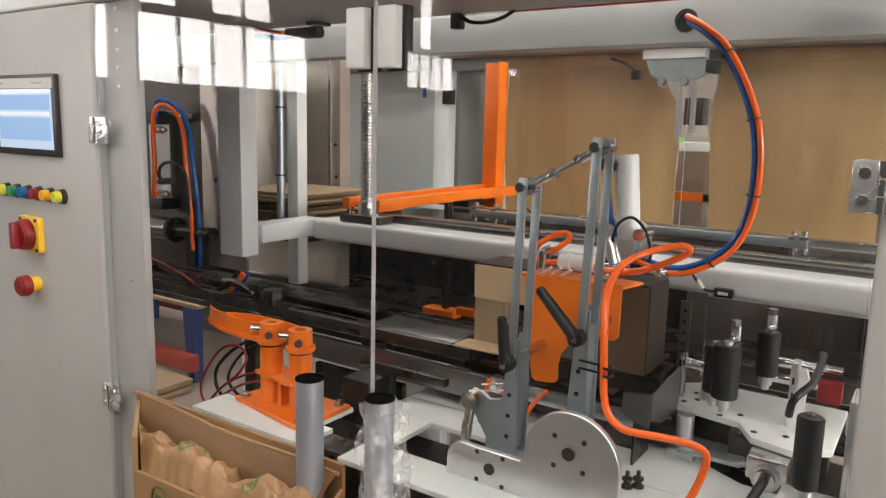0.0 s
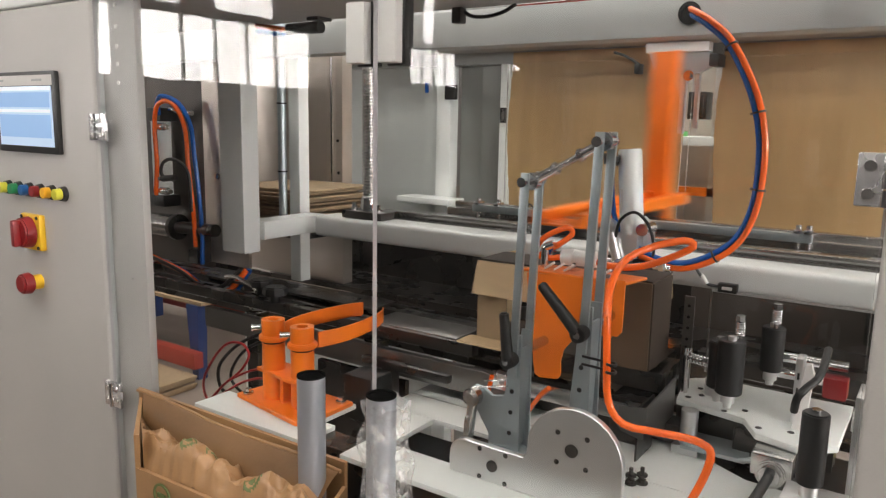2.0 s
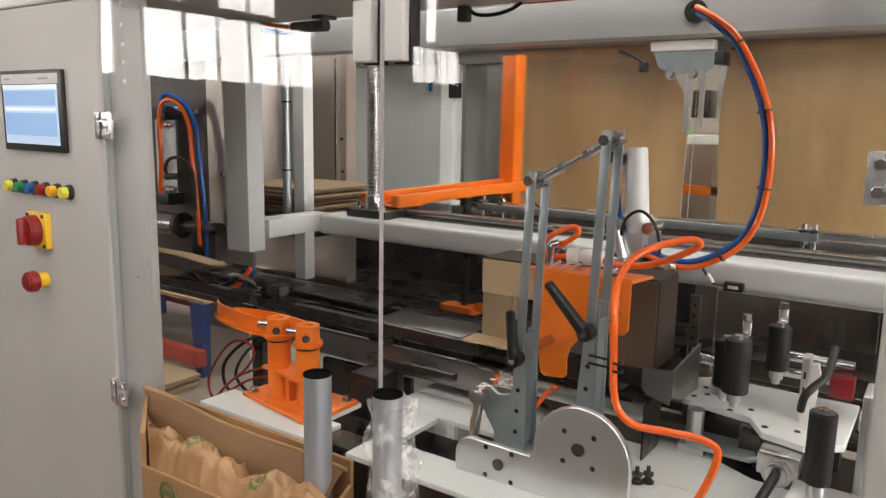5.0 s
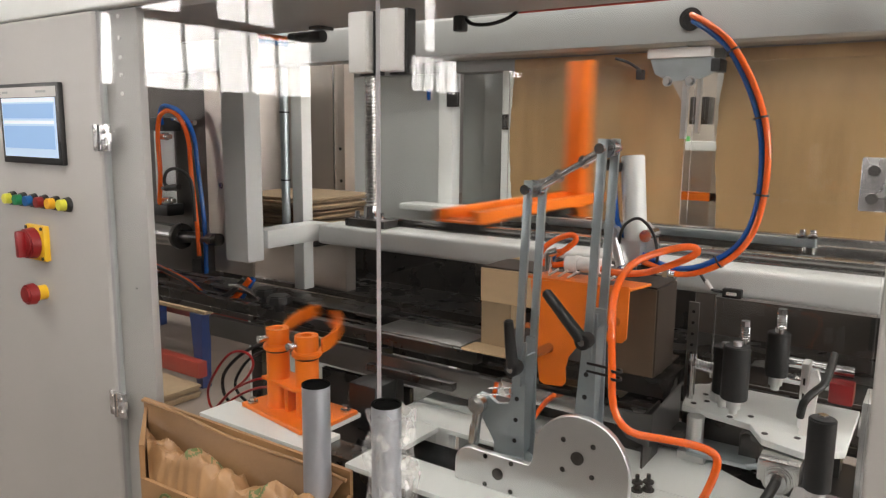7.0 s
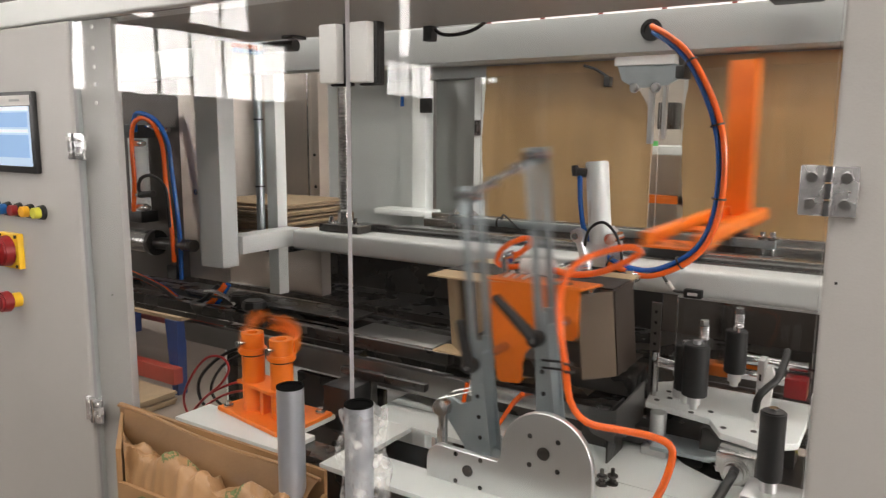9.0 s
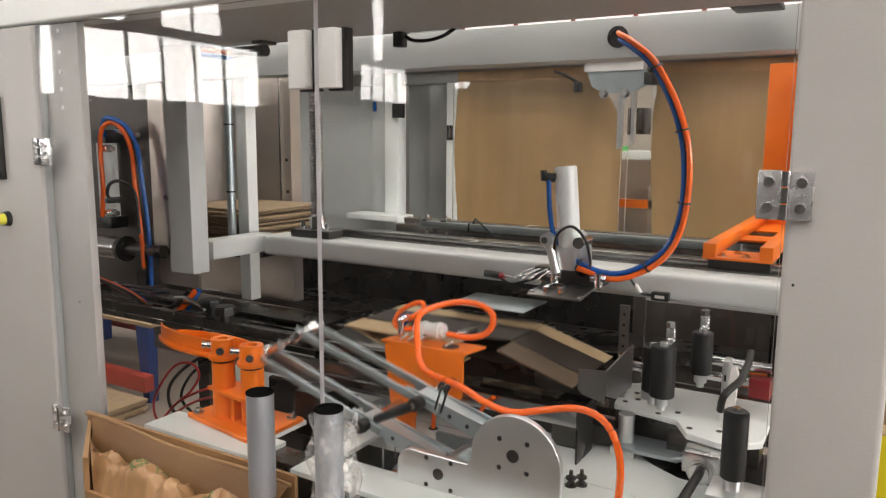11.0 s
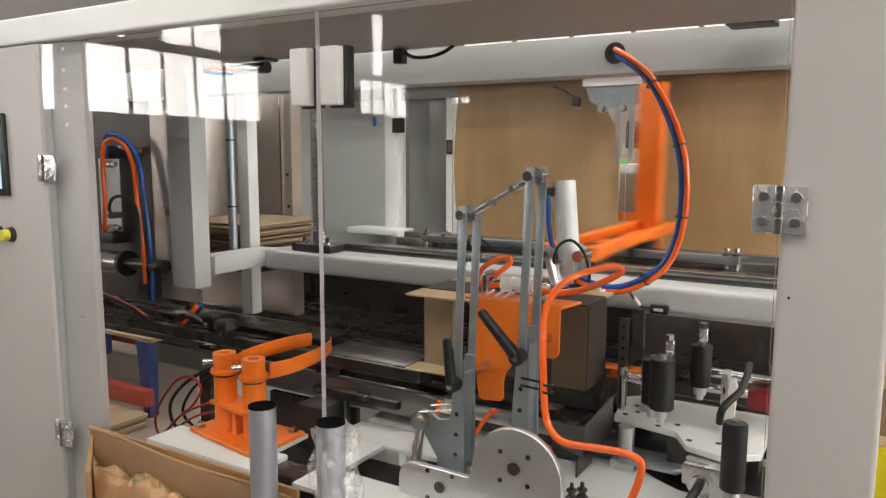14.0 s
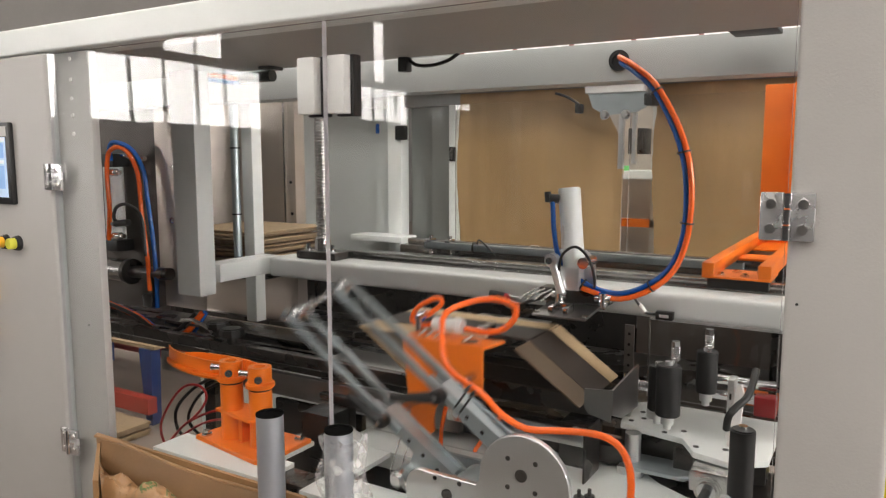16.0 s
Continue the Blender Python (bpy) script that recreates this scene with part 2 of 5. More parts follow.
def tube(pts, r, seg=10, n=6):
    path = smooth_path(pts, n) if n > 1 else [Vector(p) for p in pts]
    bm = bmesh.new()
    up, prev = None, None
    for i, p in enumerate(path):
        d = (path[min(i + 1, len(path) - 1)] - path[max(i - 1, 0)]).normalized()
        if up is None:
            up = d.orthogonal().normalized()
        up = (up - d * up.dot(d)).normalized()
        side = d.cross(up)
        ring = [bm.verts.new(p + r * (math.cos(2 * math.pi * k / seg) * up + math.sin(2 * math.pi * k / seg) * side)) for k in range(seg)]
        if prev:
            for k in range(seg):
                bm.faces.new((prev[k], prev[(k + 1) % seg], ring[(k + 1) % seg], ring[k]))
        else:
            bm.faces.new(ring[::-1])
        prev = ring
    bm.faces.new(prev)
    return bm


def prism(outline, axis, a0, a1, bev=0.0):
    """A plate with the given outline, across the axis from a0 to a1."""
    def at(u, v, w):
        return {"x": (w, u, v), "y": (u, w, v), "z": (u, v, w)}[axis]
    bm = bmesh.new()
    lo = [bm.verts.new(at(u, v, a0)) for u, v in outline]
    hi = [bm.verts.new(at(u, v, a1)) for u, v in outline]
    n = len(outline)
    bm.faces.new(lo)
    bm.faces.new(hi[::-1])
    for i in range(n):
        bm.faces.new((lo[i], hi[i], hi[(i + 1) % n], lo[(i + 1) % n]))
    bmesh.ops.recalc_face_normals(bm, faces=bm.faces[:])
    if bev:
        bmesh.ops.bevel(bm, geom=[e for e in bm.edges if any(len(f.verts) == n and n > 4 or n <= 4 for f in e.link_faces)], offset=bev, segments=1, affect="EDGES")
    return bm


def arc(cx, cy, r, a0, a1, n=8):
    return [(cx + r * math.cos(radians(a0 + (a1 - a0) * i / n)), cy + r * math.sin(radians(a0 + (a1 - a0) * i / n))) for i in range(n + 1)]


def spring(p, q, r, wire, turns):
    m, d = along(p, q)
    n = turns * 10
    return tube([m @ Vector((r * math.cos(2 * math.pi * i / 10), r * math.sin(2 * math.pi * i / 10), -d / 2 + d * i / n)) for i in range(n + 1)], wire, 6, 1)


def join(*bms):
    out = bmesh.new()
    me = bpy.data.meshes.new("tmp")
    for b in bms:
        b.to_mesh(me)
        out.from_mesh(me)
        b.free()
    bpy.data.meshes.remove(me)
    return out


def turned(bm, m):
    bmesh.ops.transform(bm, matrix=m, verts=bm.verts[:])
    return bm


ORIGIN = {}


def link_mesh(name, bm, material, origin=Vector((0, 0, 0)), smooth=True):
    bmesh.ops.translate(bm, vec=-origin, verts=bm.verts[:])
    me = bpy.data.meshes.new(name)
    bm.to_mesh(me)
    bm.free()
    me.materials.append(material)
    if smooth:
        me.polygons.foreach_set("use_smooth", [True] * len(me.polygons))
        me.set_sharp_from_angle(angle=radians(38))
    return new(name, me)


def thing(name, label, category, at=(0, 0, 0), group="", kind=""):
    ob = new(name)
    ob.empty_display_size = 0.02
    ob.location = at
    ORIGIN[ob.name] = Vector(at)
    return tagged(ob, label, category, group, kind)


def solid(name, bm, material, label, category, at=None, kind="", group=""):
    o = Vector(at) if at else Vector((0, 0, 0))
    ob = link_mesh(name, bm, material, o)
    ob.location = o
    ORIGIN[ob.name] = o
    return tagged(ob, label, category, group, kind)


def part(name, bm, material, parent, label="", at=None):
    """One mesh under a thing or a part, given in world places of the rest pose; at: its own turning point."""
    po = ORIGIN[parent.name]
    o = Vector(at) if at else po
    ob = link_mesh(name, bm, material, o)
    ob.parent = parent
    ob.location = o - po
    ORIGIN[ob.name] = o
    return tagged(ob, label)


def bolt(p, axis, r, parent, material=None, h=0.004, name="bolt"):
    q = Vector(p) + Vector(axis) * h
    b = cyl(p, q, r, seg=6)
    w = cyl(p, Vector(p) + Vector(axis) * (h * 0.35), r * 1.5, seg=14)
    part(name, join(b, w), material or ZINC, parent)


def sheet_acrylic(name, x0, x1, y0, y1, z0, z1, parent):
    """A clear sheet whose outer face shines; the edges are polished."""
    bm = bx(x0, x1, y0, y1, z0, z1)
    for f in bm.faces:
        f.material_index = 0 if f.normal.y < -0.5 else 1 if f.normal.y > 0.5 else 2
    ob = part(name, bm, ACRYL, parent)
    ob.data.materials.append(ACRYLB)
    ob.data.materials.append(ACREDGE)
    ob.visible_shadow = False
    return ob


# ---- the hall ----
def hall():
    floor = solid("floor", bx(-9.5, 14, -15, 16, -0.2, 0.0), CONC, "worn brownish concrete hall floor", "floor", kind="structure")
    solid("ceiling", bx(-9.6, 14.1, -15.1, 16.1, 7.0, 7.2), CEILM, "pale metal sheet hall roof", "ceiling", kind="structure")
    solid("wall_north", bx(-9.7, 14.2, 16, 16.2, -0.2, 7.2), WALLM, "plain grey hall wall", "wall", kind="structure")
    solid("wall_south", bx(-9.7, 14.2, -15.2, -15, -0.2, 7.2), WALLM, "plain grey hall wall", "wall", kind="structure")
    solid("wall_east", bx(14, 14.2, -15, 16, -0.2, 7.0), WALLM, "plain grey hall wall", "wall", kind="structure")
    # unseen wall, added to keep the bright floor out of the doors' reflection
    solid("reflection_wall", bx(-9.4, 9.0, -1.75, -1.6, 0.0, 1.56), BLOCKW, "unseen dark low wall added to block floor reflections", "wall", kind="structure")
    # the window wall, with two openings
    spans = [(-8.2, -4.3), (-12.95, -11.15)]
    z0, z1 = 1.98, 4.4
    pieces = [bx(-9.7, -9.5, -15, 16, -0.2, z0), bx(-9.7, -9.5, -15, 16, z1, 7.0)]
    edges = [-15, -12.95, -11.15, -8.2, -4.3, 16]
    for a, b in ((edges[0], edges[1]), (edges[2], edges[3]), (edges[4], edges[5])):
        pieces.append(bx(-9.7, -9.5, a, b, z0, z1))
    solid("wall_west", join(*pieces), WALLM, "grey hall wall with steel windows", "wall", kind="structure")
    cols = [[-8.2, -7.4, -6.8, -6.2, -5.6, -4.95, -4.5, -4.3], [-12.95, -12.5, -12.05, -11.6, -11.15]]
    solid("sill_wall", bx(-9.69, -9.50, -12.95, -11.15, z0, 2.24), WALLM, "grey masonry below the short window", "wall", kind="structure")
    for n, (span, ys) in enumerate(zip(spans, cols)):
        low = z0 if n == 0 else 2.24
        w = thing(f"window_{n + 1}", "tall steel-framed hall window in daylight", "window", (-9.5, span[0], z0), kind="structure")
        bars = [bx(-9.56, -9.48, y - 0.022, y + 0.022, z0, z1) for y in ys]
        bars += [bx(-9.555, -9.485, span[0], span[1], z - 0.035, z + 0.035) for z in (z0, 2.98, 3.05, z1)]
        part("window_frame", join(*bars), BACKP, w)
        for a, b in zip(ys, ys[1:]):
            part("pane", bx(-9.54, -9.52, a + 0.022, b - 0.022, low + 0.03, 2.95), DAY if not -5.0 < a < -4.6 else BACKP, w)
            lit = -7.4 <= a < -6.25 or -5.7 < a < -5.4 or -12.4 < a < -12.0
            part("pane" if lit else "blind_pane", bx(-9.54, -9.52, a + 0.022, b - 0.022, 3.08, z1 - 0.03), DAY if lit else BACKP, w)
    # unseen window band added along the opposite wall, to brighten right-hand faces
    east = thing("window_3", "unseen window band added for light from the right", "window", (14, 0, 2.0), kind="structure")
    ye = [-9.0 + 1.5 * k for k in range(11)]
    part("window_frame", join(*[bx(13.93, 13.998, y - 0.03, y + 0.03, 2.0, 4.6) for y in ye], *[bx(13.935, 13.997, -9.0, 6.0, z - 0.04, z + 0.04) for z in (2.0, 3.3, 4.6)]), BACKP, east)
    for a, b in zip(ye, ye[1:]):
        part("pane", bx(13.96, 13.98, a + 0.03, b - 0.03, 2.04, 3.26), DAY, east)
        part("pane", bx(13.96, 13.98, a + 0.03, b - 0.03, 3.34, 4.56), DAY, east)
    # glowing band assumed in the far wall, giving the roof gap its brightness
    north = thing("window_4", "assumed window band that brightens the roof gap", "window", (-2, 16, 3.0), kind="structure")
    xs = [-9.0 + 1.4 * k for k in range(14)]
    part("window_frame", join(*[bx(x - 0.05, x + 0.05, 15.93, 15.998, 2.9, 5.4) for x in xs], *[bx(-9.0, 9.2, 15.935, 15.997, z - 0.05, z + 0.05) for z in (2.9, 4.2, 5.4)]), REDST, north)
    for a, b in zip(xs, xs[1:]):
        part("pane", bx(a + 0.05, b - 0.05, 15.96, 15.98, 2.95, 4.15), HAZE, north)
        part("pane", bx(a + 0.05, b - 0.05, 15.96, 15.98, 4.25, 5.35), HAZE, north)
    # rooflights
    for n, y in enumerate((-6.0, -2.6, 0.8, 4.2, 7.6)):
        r = thing("rooflight", "translucent daylit rooflight sheet in the hall roof", "rooflight", (0, y, 6.99), group="rooflights", kind="structure")
        part("sheet", bx(-7, 9, y - 0.6, y + 0.6, 6.975, 6.998), ROOFS if y < 0 else ROOFL, r)
        part("rim", join(bx(-7.06, 9.06, y - 0.66, y - 0.6, 6.94, 6.999), bx(-7.06, 9.06, y + 0.6, y + 0.66, 6.94, 6.999)), BACKP, r)
    # strip lamps under the roof
    lamp = thing("ceiling_light", "long white fluorescent strip lamp under the roof", "lamp", (-3.0, 0.6, 6.2), group="hall strip lamps")
    part("housing", bx(-4.5, -1.5, 0.48, 0.72, 6.2, 6.26, 0.01), WHITEPL, lamp)
    for y in (0.54, 0.66):
        part("lamp_tube", cyl((-4.45, y, 6.18), (-1.55, y, 6.18), 0.03, seg=10), TUBE, lamp)
    for x in (-4.2, -1.8):
        part("hanger", cyl((x, 0.6, 6.26), (x, 0.6, 7.0), 0.008, seg=8), STEEL, lamp)
    for x, y in ((-3.0, 4.4), (2.5, 0.6), (2.5, 4.4), (-3.0, -4.0), (2.5, -4.0)):
        copy_thing(lamp, pose(x, y, 6.2))
    # pallet rack seen past the machine's end
    rack = thing("pallet_rack", "blue and red steel pallet rack on the hall floor", "rack", (-4.0, 2.9, 0))
    for x, y in ((-3.42, 2.52), (-3.42, 3.2), (-4.8, 2.52), (-4.8, 3.2)):
        part("leg", prism([(x - 0.02, 0.0), (x + 0.03, 0.0), (x + 0.045, 0.43), (x - 0.06, 0.43)], "y", y - 0.03, y + 0.03), BLUEST, rack, "blue leg")
    for y in (2.42, 3.24):
        part("beam", bx(-4.9, -3.33, y, y + 0.06, 0.09, 0.18, 0.004), REDST, rack, "red beam")
    part("deck_board", bx(-4.9, -3.36, 2.5, 3.22, 0.431, 0.45), EDGEB, rack)
    solid("board_stack", join(*[bx(-4.5 + 0.02 * (i % 3), -3.30 + 0.015 * (i % 2), 2.1, 2.4, 0.001 + 0.02 * i, 0.016 + 0.02 * i) for i in range(4)]), EDGEB, "low stack of brown boards lying on the floor", "boards", (-3.9, 2.25, 0.001))
    # reel beside the machine
    reel = thing("strap_reel", "bright yellow plastic strap reel on a grey stand", "reel", (0.25, 2.6, 0))
    part("flange", cyl((0.25, 2.45, 0.52), (0.25, 2.47, 0.52), 0.22, seg=40), REEL, reel)
    part("flange", cyl((0.25, 2.65, 0.52), (0.25, 2.67, 0.52), 0.22, seg=40), REEL, reel)
    part("hub", cyl((0.25, 2.40, 0.52), (0.25, 2.7, 0.52), 0.07, seg=24), BLACK, reel)
    part("stand", join(bx(0.23, 0.27, 2.68, 2.72, 0, 0.62), bx(0.1, 0.5, 2.6, 2.8, 0, 0.03)), BACKP, reel)
    # shelf and machine parts beyond the back doors
    far = thing("far_machine", "grey steel machine frame standing behind the back doors", "machine", (-0.85, 2.7, 0))
    for x in (-0.93, -0.71):
        part("post", bx(x - 0.012, x + 0.012, 2.66, 2.70, 0, 1.72), ALU, far)
    part("shelf", bx(-1.2, -0.4, 2.6, 2.9, 1.40, 1.43, 0.003), WHITE, far)
    part("shelf", bx(-1.2, -0.4, 2.6, 2.9, 1.05, 1.08, 0.003), DARKST, far, "dark lower shelf")
    part("control_box", join(bx(-0.79, -0.745, 2.612, 2.62, 1.50, 1.575, 0.002), bx(-0.80, -0.735, 2.621, 2.70, 1.49, 1.585, 0.004)), DARKST, far, "small dark control box")
    part("tape_roll", cyl((-0.85, 2.66, 1.43), (-0.85, 2.66, 1.448), 0.045, seg=24), GREENP, far, "green tape roll")
    part("crosspiece", bx(-0.95, -0.69, 2.66, 2.70, 1.22, 1.25), ORANGE, far, "orange crosspiece")
    part("back_plate", bx(-1.3, -0.3, 2.95, 2.98, 0.0, 1.9), BROWNST, far)


# ---- the machine's shell ----
def hinge(x, z, s, parent_group):
    h = thing("hinge", "chromed two-leaf door hinge with countersunk screws", "hinge", (x, 0.692, z), group="acrylic door hinges")
    w, ht = 0.024, 0.023
    for sx in (-1, 1):
        part("leaf", bx(x + (0.003 if sx > 0 else -w), x + (w if sx > 0 else -0.003), 0.686, 0.6925, z - ht, z + ht, 0.0015), HINGEM, h)
        for dz in (-0.012, 0.012):
            part("screw", join(cyl((x + sx * 0.014, 0.6865, z + dz), (x + sx * 0.014, 0.684, z + dz), 0.0055, 0.0048, 16), cyl((x + sx * 0.014, 0.684, z + dz), (x + sx * 0.014, 0.6832, z + dz), 0.0022, seg=6)), STEEL, h)
    for k in range(3):
        z0 = z - ht + k * 2 * ht / 3
        part("knuckle", cyl((x, 0.685, z0 + 0.0006), (x, 0.685, z0 + 2 * ht / 3 - 0.0006), 0.0045, seg=16), CHROME, h)
    return h


def shell():
    panel = thing("control_panel", "light grey powder-coated control panel with switches and touch screen", "control panel", (-1.6, 0.72, 0))
    part("panel_door", bx(-2.35, -1.2435, 0.692, 0.752, 0.12, 1.657, 0.006, 3), GREY, panel)
    part("seam", bx(-1.2435, -1.2385, 0.697, 0.75, 0.12, 1.657), BACKP, panel, "grey gap strip beside the door")
    # touch screen
    hmi = part("touch_screen", bx(-1.5700, -1.3535, 0.682, 0.693, 1.391, 1.541, 0.003), BLACK, panel, "black touch screen with a lit blue page")
    part("screen", bx(-1.5590, -1.3640, 0.6808, 0.6822, 1.404, 1.514), SCREENT, hmi, "lit page")
    part("header_bar", bx(-1.5590, -1.3640, 0.6803, 0.6808, 1.506, 1.514), SCREENL, hmi)
    part("page_field", bx(-1.5550, -1.3700, 0.6803, 0.6808, 1.476, 1.503), SCREEN, hmi)
    part("page_band", bx(-1.5550, -1.3700, 0.6803, 0.6808, 1.466, 1.472), SCREENL, hmi)
    part("page_field", bx(-1.5550, -1.3700, 0.6803, 0.6808, 1.420, 1.462), SCREEN, hmi)
    part("bezel_band", bx(-1.5640, -1.3600, 0.6812, 0.6822, 1.5155, 1.534), PINK, hmi, "pale upper band")
    part("brand_mark", bx(-1.5530, -1.5330, 0.6806, 0.6812, 1.523, 1.527), BACKP, hmi, "grey printed mark")
    part("brand_mark", bx(-1.4280, -1.3930, 0.6806, 0.6812, 1.523, 1.527), BACKP, hmi, "grey printed mark")
    # six push buttons
    for k, (m, lab) in enumerate(((LIME, "yellow push button"), (GREENB, "green push button"), (BLUEB, "blue push button"), (RED, "red push button"), (AMBER, "amber push button"), (LIME, "yellow-green push button"))):
        x = -1.562 + 0.0405 * k
        b = part("push_button", join(cyl((x, 0.693, 1.319), (x, 0.687, 1.319), 0.0145, 0.0135, 24), cyl((x, 0.687, 1.319), (x, 0.683, 1.319), 0.0125, seg=24)), BLACK, panel, lab)
        part("button_cap", cyl((x, 0.685, 1.319), (x, 0.671, 1.319), 0.0108, 0.0100, 24, 0.001), m, b)
    # main switch
    ms = part("main_switch", bx(-1.507, -1.437, 0.680, 0.693, 1.203, 1.273, 0.004), YELLOW, panel, "yellow main switch plate")
    part("collar", cyl((-1.474, 0.682, 1.238), (-1.474, 0.660, 1.238), 0.031, 0.028, 32, 0.003), RED, ms, "red rotary handle")
    part("grip", bx(-1.481, -1.467, 0.646, 0.664, 1.212, 1.264, 0.005), RED, ms, "red rotary handle")
    for dx, dz in ((-0.028, 0.029), (0.028, 0.029), (-0.028, -0.029), (0.028, -0.029)):
        part("screw", cyl((-1.472 + dx, 0.681, 1.238 + dz), (-1.472 + dx, 0.678, 1.238 + dz), 0.0035, seg=12), BLACK, ms)
    es = part("emergency_stop", cyl((-1.470, 0.693, 1.139), (-1.470, 0.672, 1.139), 0.0145, seg=24), YELLOW, panel, "red mushroom emergency stop")
    part("mushroom_head", cyl((-1.470, 0.674, 1.139), (-1.470, 0.652, 1.139), 0.0215, 0.019, 28, 0.004), RED, es)

    frame_ = thing("machine_frame", "pale grey painted steel machine frame and roof", "machine frame", (-0.6, 1.4, 0))
    part("jamb", bx(-1.2380, -1.141, 0.707, 0.722, 0.0, 1.657, 0.003), GREY, frame_)
    part("right_post", bx(-0.0555, 0.039, 0.694, 0.80, 0.0, 1.657, 0.006, 3), GREY, frame_)
    part("top_beam", bx(-2.35, 0.039, 0.694, 0.76, 1.659, 1.705, 0.005, 3), WHITE, frame_)
    part("roof_plate", bx(-2.35, 0.2, 0.761, 1.115, 1.664, 1.70), GREY, frame_)
    part("roof_plate", bx(-2.35, 0.2, 2.0, 2.14, 1.694, 1.71), GREY, frame_)
    # unseen plate, added over the left end to shade the magazine
    part("roof_plate", bx(-2.35, -1.78, 1.30, 1.999, 1.694, 1.71), GREY, frame_)
    part("cross_beam", bx(-2.0, 0.2, 1.238, 1.299, 1.612, 1.682, 0.004), BEAMP, frame_, "grey beam with a cable hole")
    part("grommet", join(pipe((-0.398, 1.2375, 1.648), (-0.398, 1.232, 1.648), 0.0185, 0.012), cyl((-0.398, 1.2374, 1.648), (-0.398, 1.236, 1.648), 0.0125)), RUBBER, frame_, "black rubber grommet")
    part("back_beam", bx(-2.1, 0.2, 2.13, 2.20, 1.655, 1.72, 0.004), BACKP, frame_)
    part("back_beam", bx(-2.1, 0.2, 2.13, 2.20, 1.02, 1.10, 0.004), BACKP, frame_)
    part("back_post", bx(-1.274, -1.240, 2.13, 2.20, 0.0, 1.657, 0.004), WHITE, frame_)
    part("back_post", bx(-0.12, -0.05, 2.13, 2.20, 0.0, 1.657, 0.004), WHITE, frame_)
    part("sill_beam", bx(-1.0, -0.05, 0.735, 0.785, 0.90, 0.9768, 0.003), DARKST, frame_)
    for x, z in ((-1.212, 1.645), (-1.212, 1.61), (-1.212, 1.578), (-1.212, 1.549), (-1.212, 1.518)):
        part("rivet", cyl((x + 0.02, 0.7072, z), (x + 0.02, 0.7052, z), 0.0035, seg=10), WHITEPL, frame_)
    for x, z in ((-1.181, 1.181), (-0.044, 1.337)):
        part("screw", cyl((x, 0.694 if x > -1 else 0.7075, z), (x, 0.692 if x > -1 else 0.705, z), 0.0014, seg=10), BLACK, frame_)

    for nm, x0, x1 in (("door_1", -1.2375, -0.6235), ("door_2", -0.6205, -0.0575)):
        d = thing(nm, "clear acrylic machine door with polished edges", "door", ((x0 + x1) / 2, 0.70, 0.9), kind="structure")
        sheet_acrylic("sheet", x0, x1, 0.694, 0.699, 0.72, 1.654, d)
    for x, z in ((-1.2325, 1.443), (-1.2325, 0.961)):
        hinge(x, z, 1, "left")
    hinge(-0.0565, 1.421, 1, "right")
    hinge(-0.0565, 0.955, 1, "right")
    # magnetic door catches
    for x0, lab in ((-0.676, "white door catch with a black seal"), (-0.6255, "white door catch with a black seal")):
        c = thing("door_catch", lab, "door catch", (x0 + 0.02, 0.71, 1.534), group="door catches")
        part("body", bx(x0, x0 + 0.031, 0.701, 0.722, 1.535, 1.611, 0.003), WHITEPL, c)
        part("seal", join(bx(x0 + 0.001, x0 + 0.034, 0.7225, 0.735, 1.532, 1.613, 0.002), bx(x0 + 0.0315, x0 + 0.0365, 0.714, 0.722, 1.533, 1.612, 0.001)), BLACK, c, "black rubber seal")
    # back doors with kraft paper
    bp = thing("back_panel", "large light grey sheet metal back panels with uprights", "panel", (-1.9, 2.17, 0), kind="structure")
    part("sheet", bx(-2.6, -1.594, 2.16, 2.19, 0.0, 1.9), PANELP, bp)
    part("sheet", bx(-1.59, -1.518, 2.14, 2.19, 0.0, 1.9), PANELP, bp)
    part("sheet", bx(-1.455, -1.362, 2.175, 2.19, 0.0, 1.9), GALV, bp)
    part("sheet", bx(-1.360, -1.276, 2.160, 2.19, 0.0, 1.9, 0.002), GALV, bp)
    part("upright", bx(-1.516, -1.458, 2.11, 2.16, 0.0, 1.9, 0.003), WHITE, bp)
    part("sensor_box", bx(-1.474, -1.428, 2.095, 2.109, 1.540, 1.590, 0.003), BLACK, bp, "black sensor box")
    part("blue_tag", bx(-1.585, -1.572, 2.134, 2.139, 1.565, 1.60), HOSEB, bp, "small blue tag")
    part("shelf_end", bx(-1.62, -1.40, 2.02, 2.12, 1.185, 1.205, 0.003), WHITE, bp)
    part("back_hinge", join(bx(-1.266, -1.246, 2.118, 2.129, 1.465, 1.515, 0.002), cyl((-1.256, 2.115, 1.467), (-1.256, 2.115, 1.513), 0.006)), DARKST, bp, "dark door hinge")
    for nm, x0, x1, lab in (("kraft_sheet", -1.232, -0.662, "brown kraft paper with a torn edge taped on the back door"), ("kraft_sheet", -0.568, -0.14, "plain brown kraft paper taped on the back door")):
        rnd = random.Random(int(-x0 * 100))
        left = [(x0 + 0.007 * math.sin(11 * z + x0 * 9) + rnd.uniform(-0.002, 0.002), z) for z in np.linspace(1.69, 1.10, 34)]
        right = [(x1 + 0.004 * math.sin(9 * z) - (0.10 * max(0, (z - 1.50) / 0.18) ** 1.2 if x1 < -0.5 else 0), z) for z in np.linspace(1.10, 1.69, 34)]
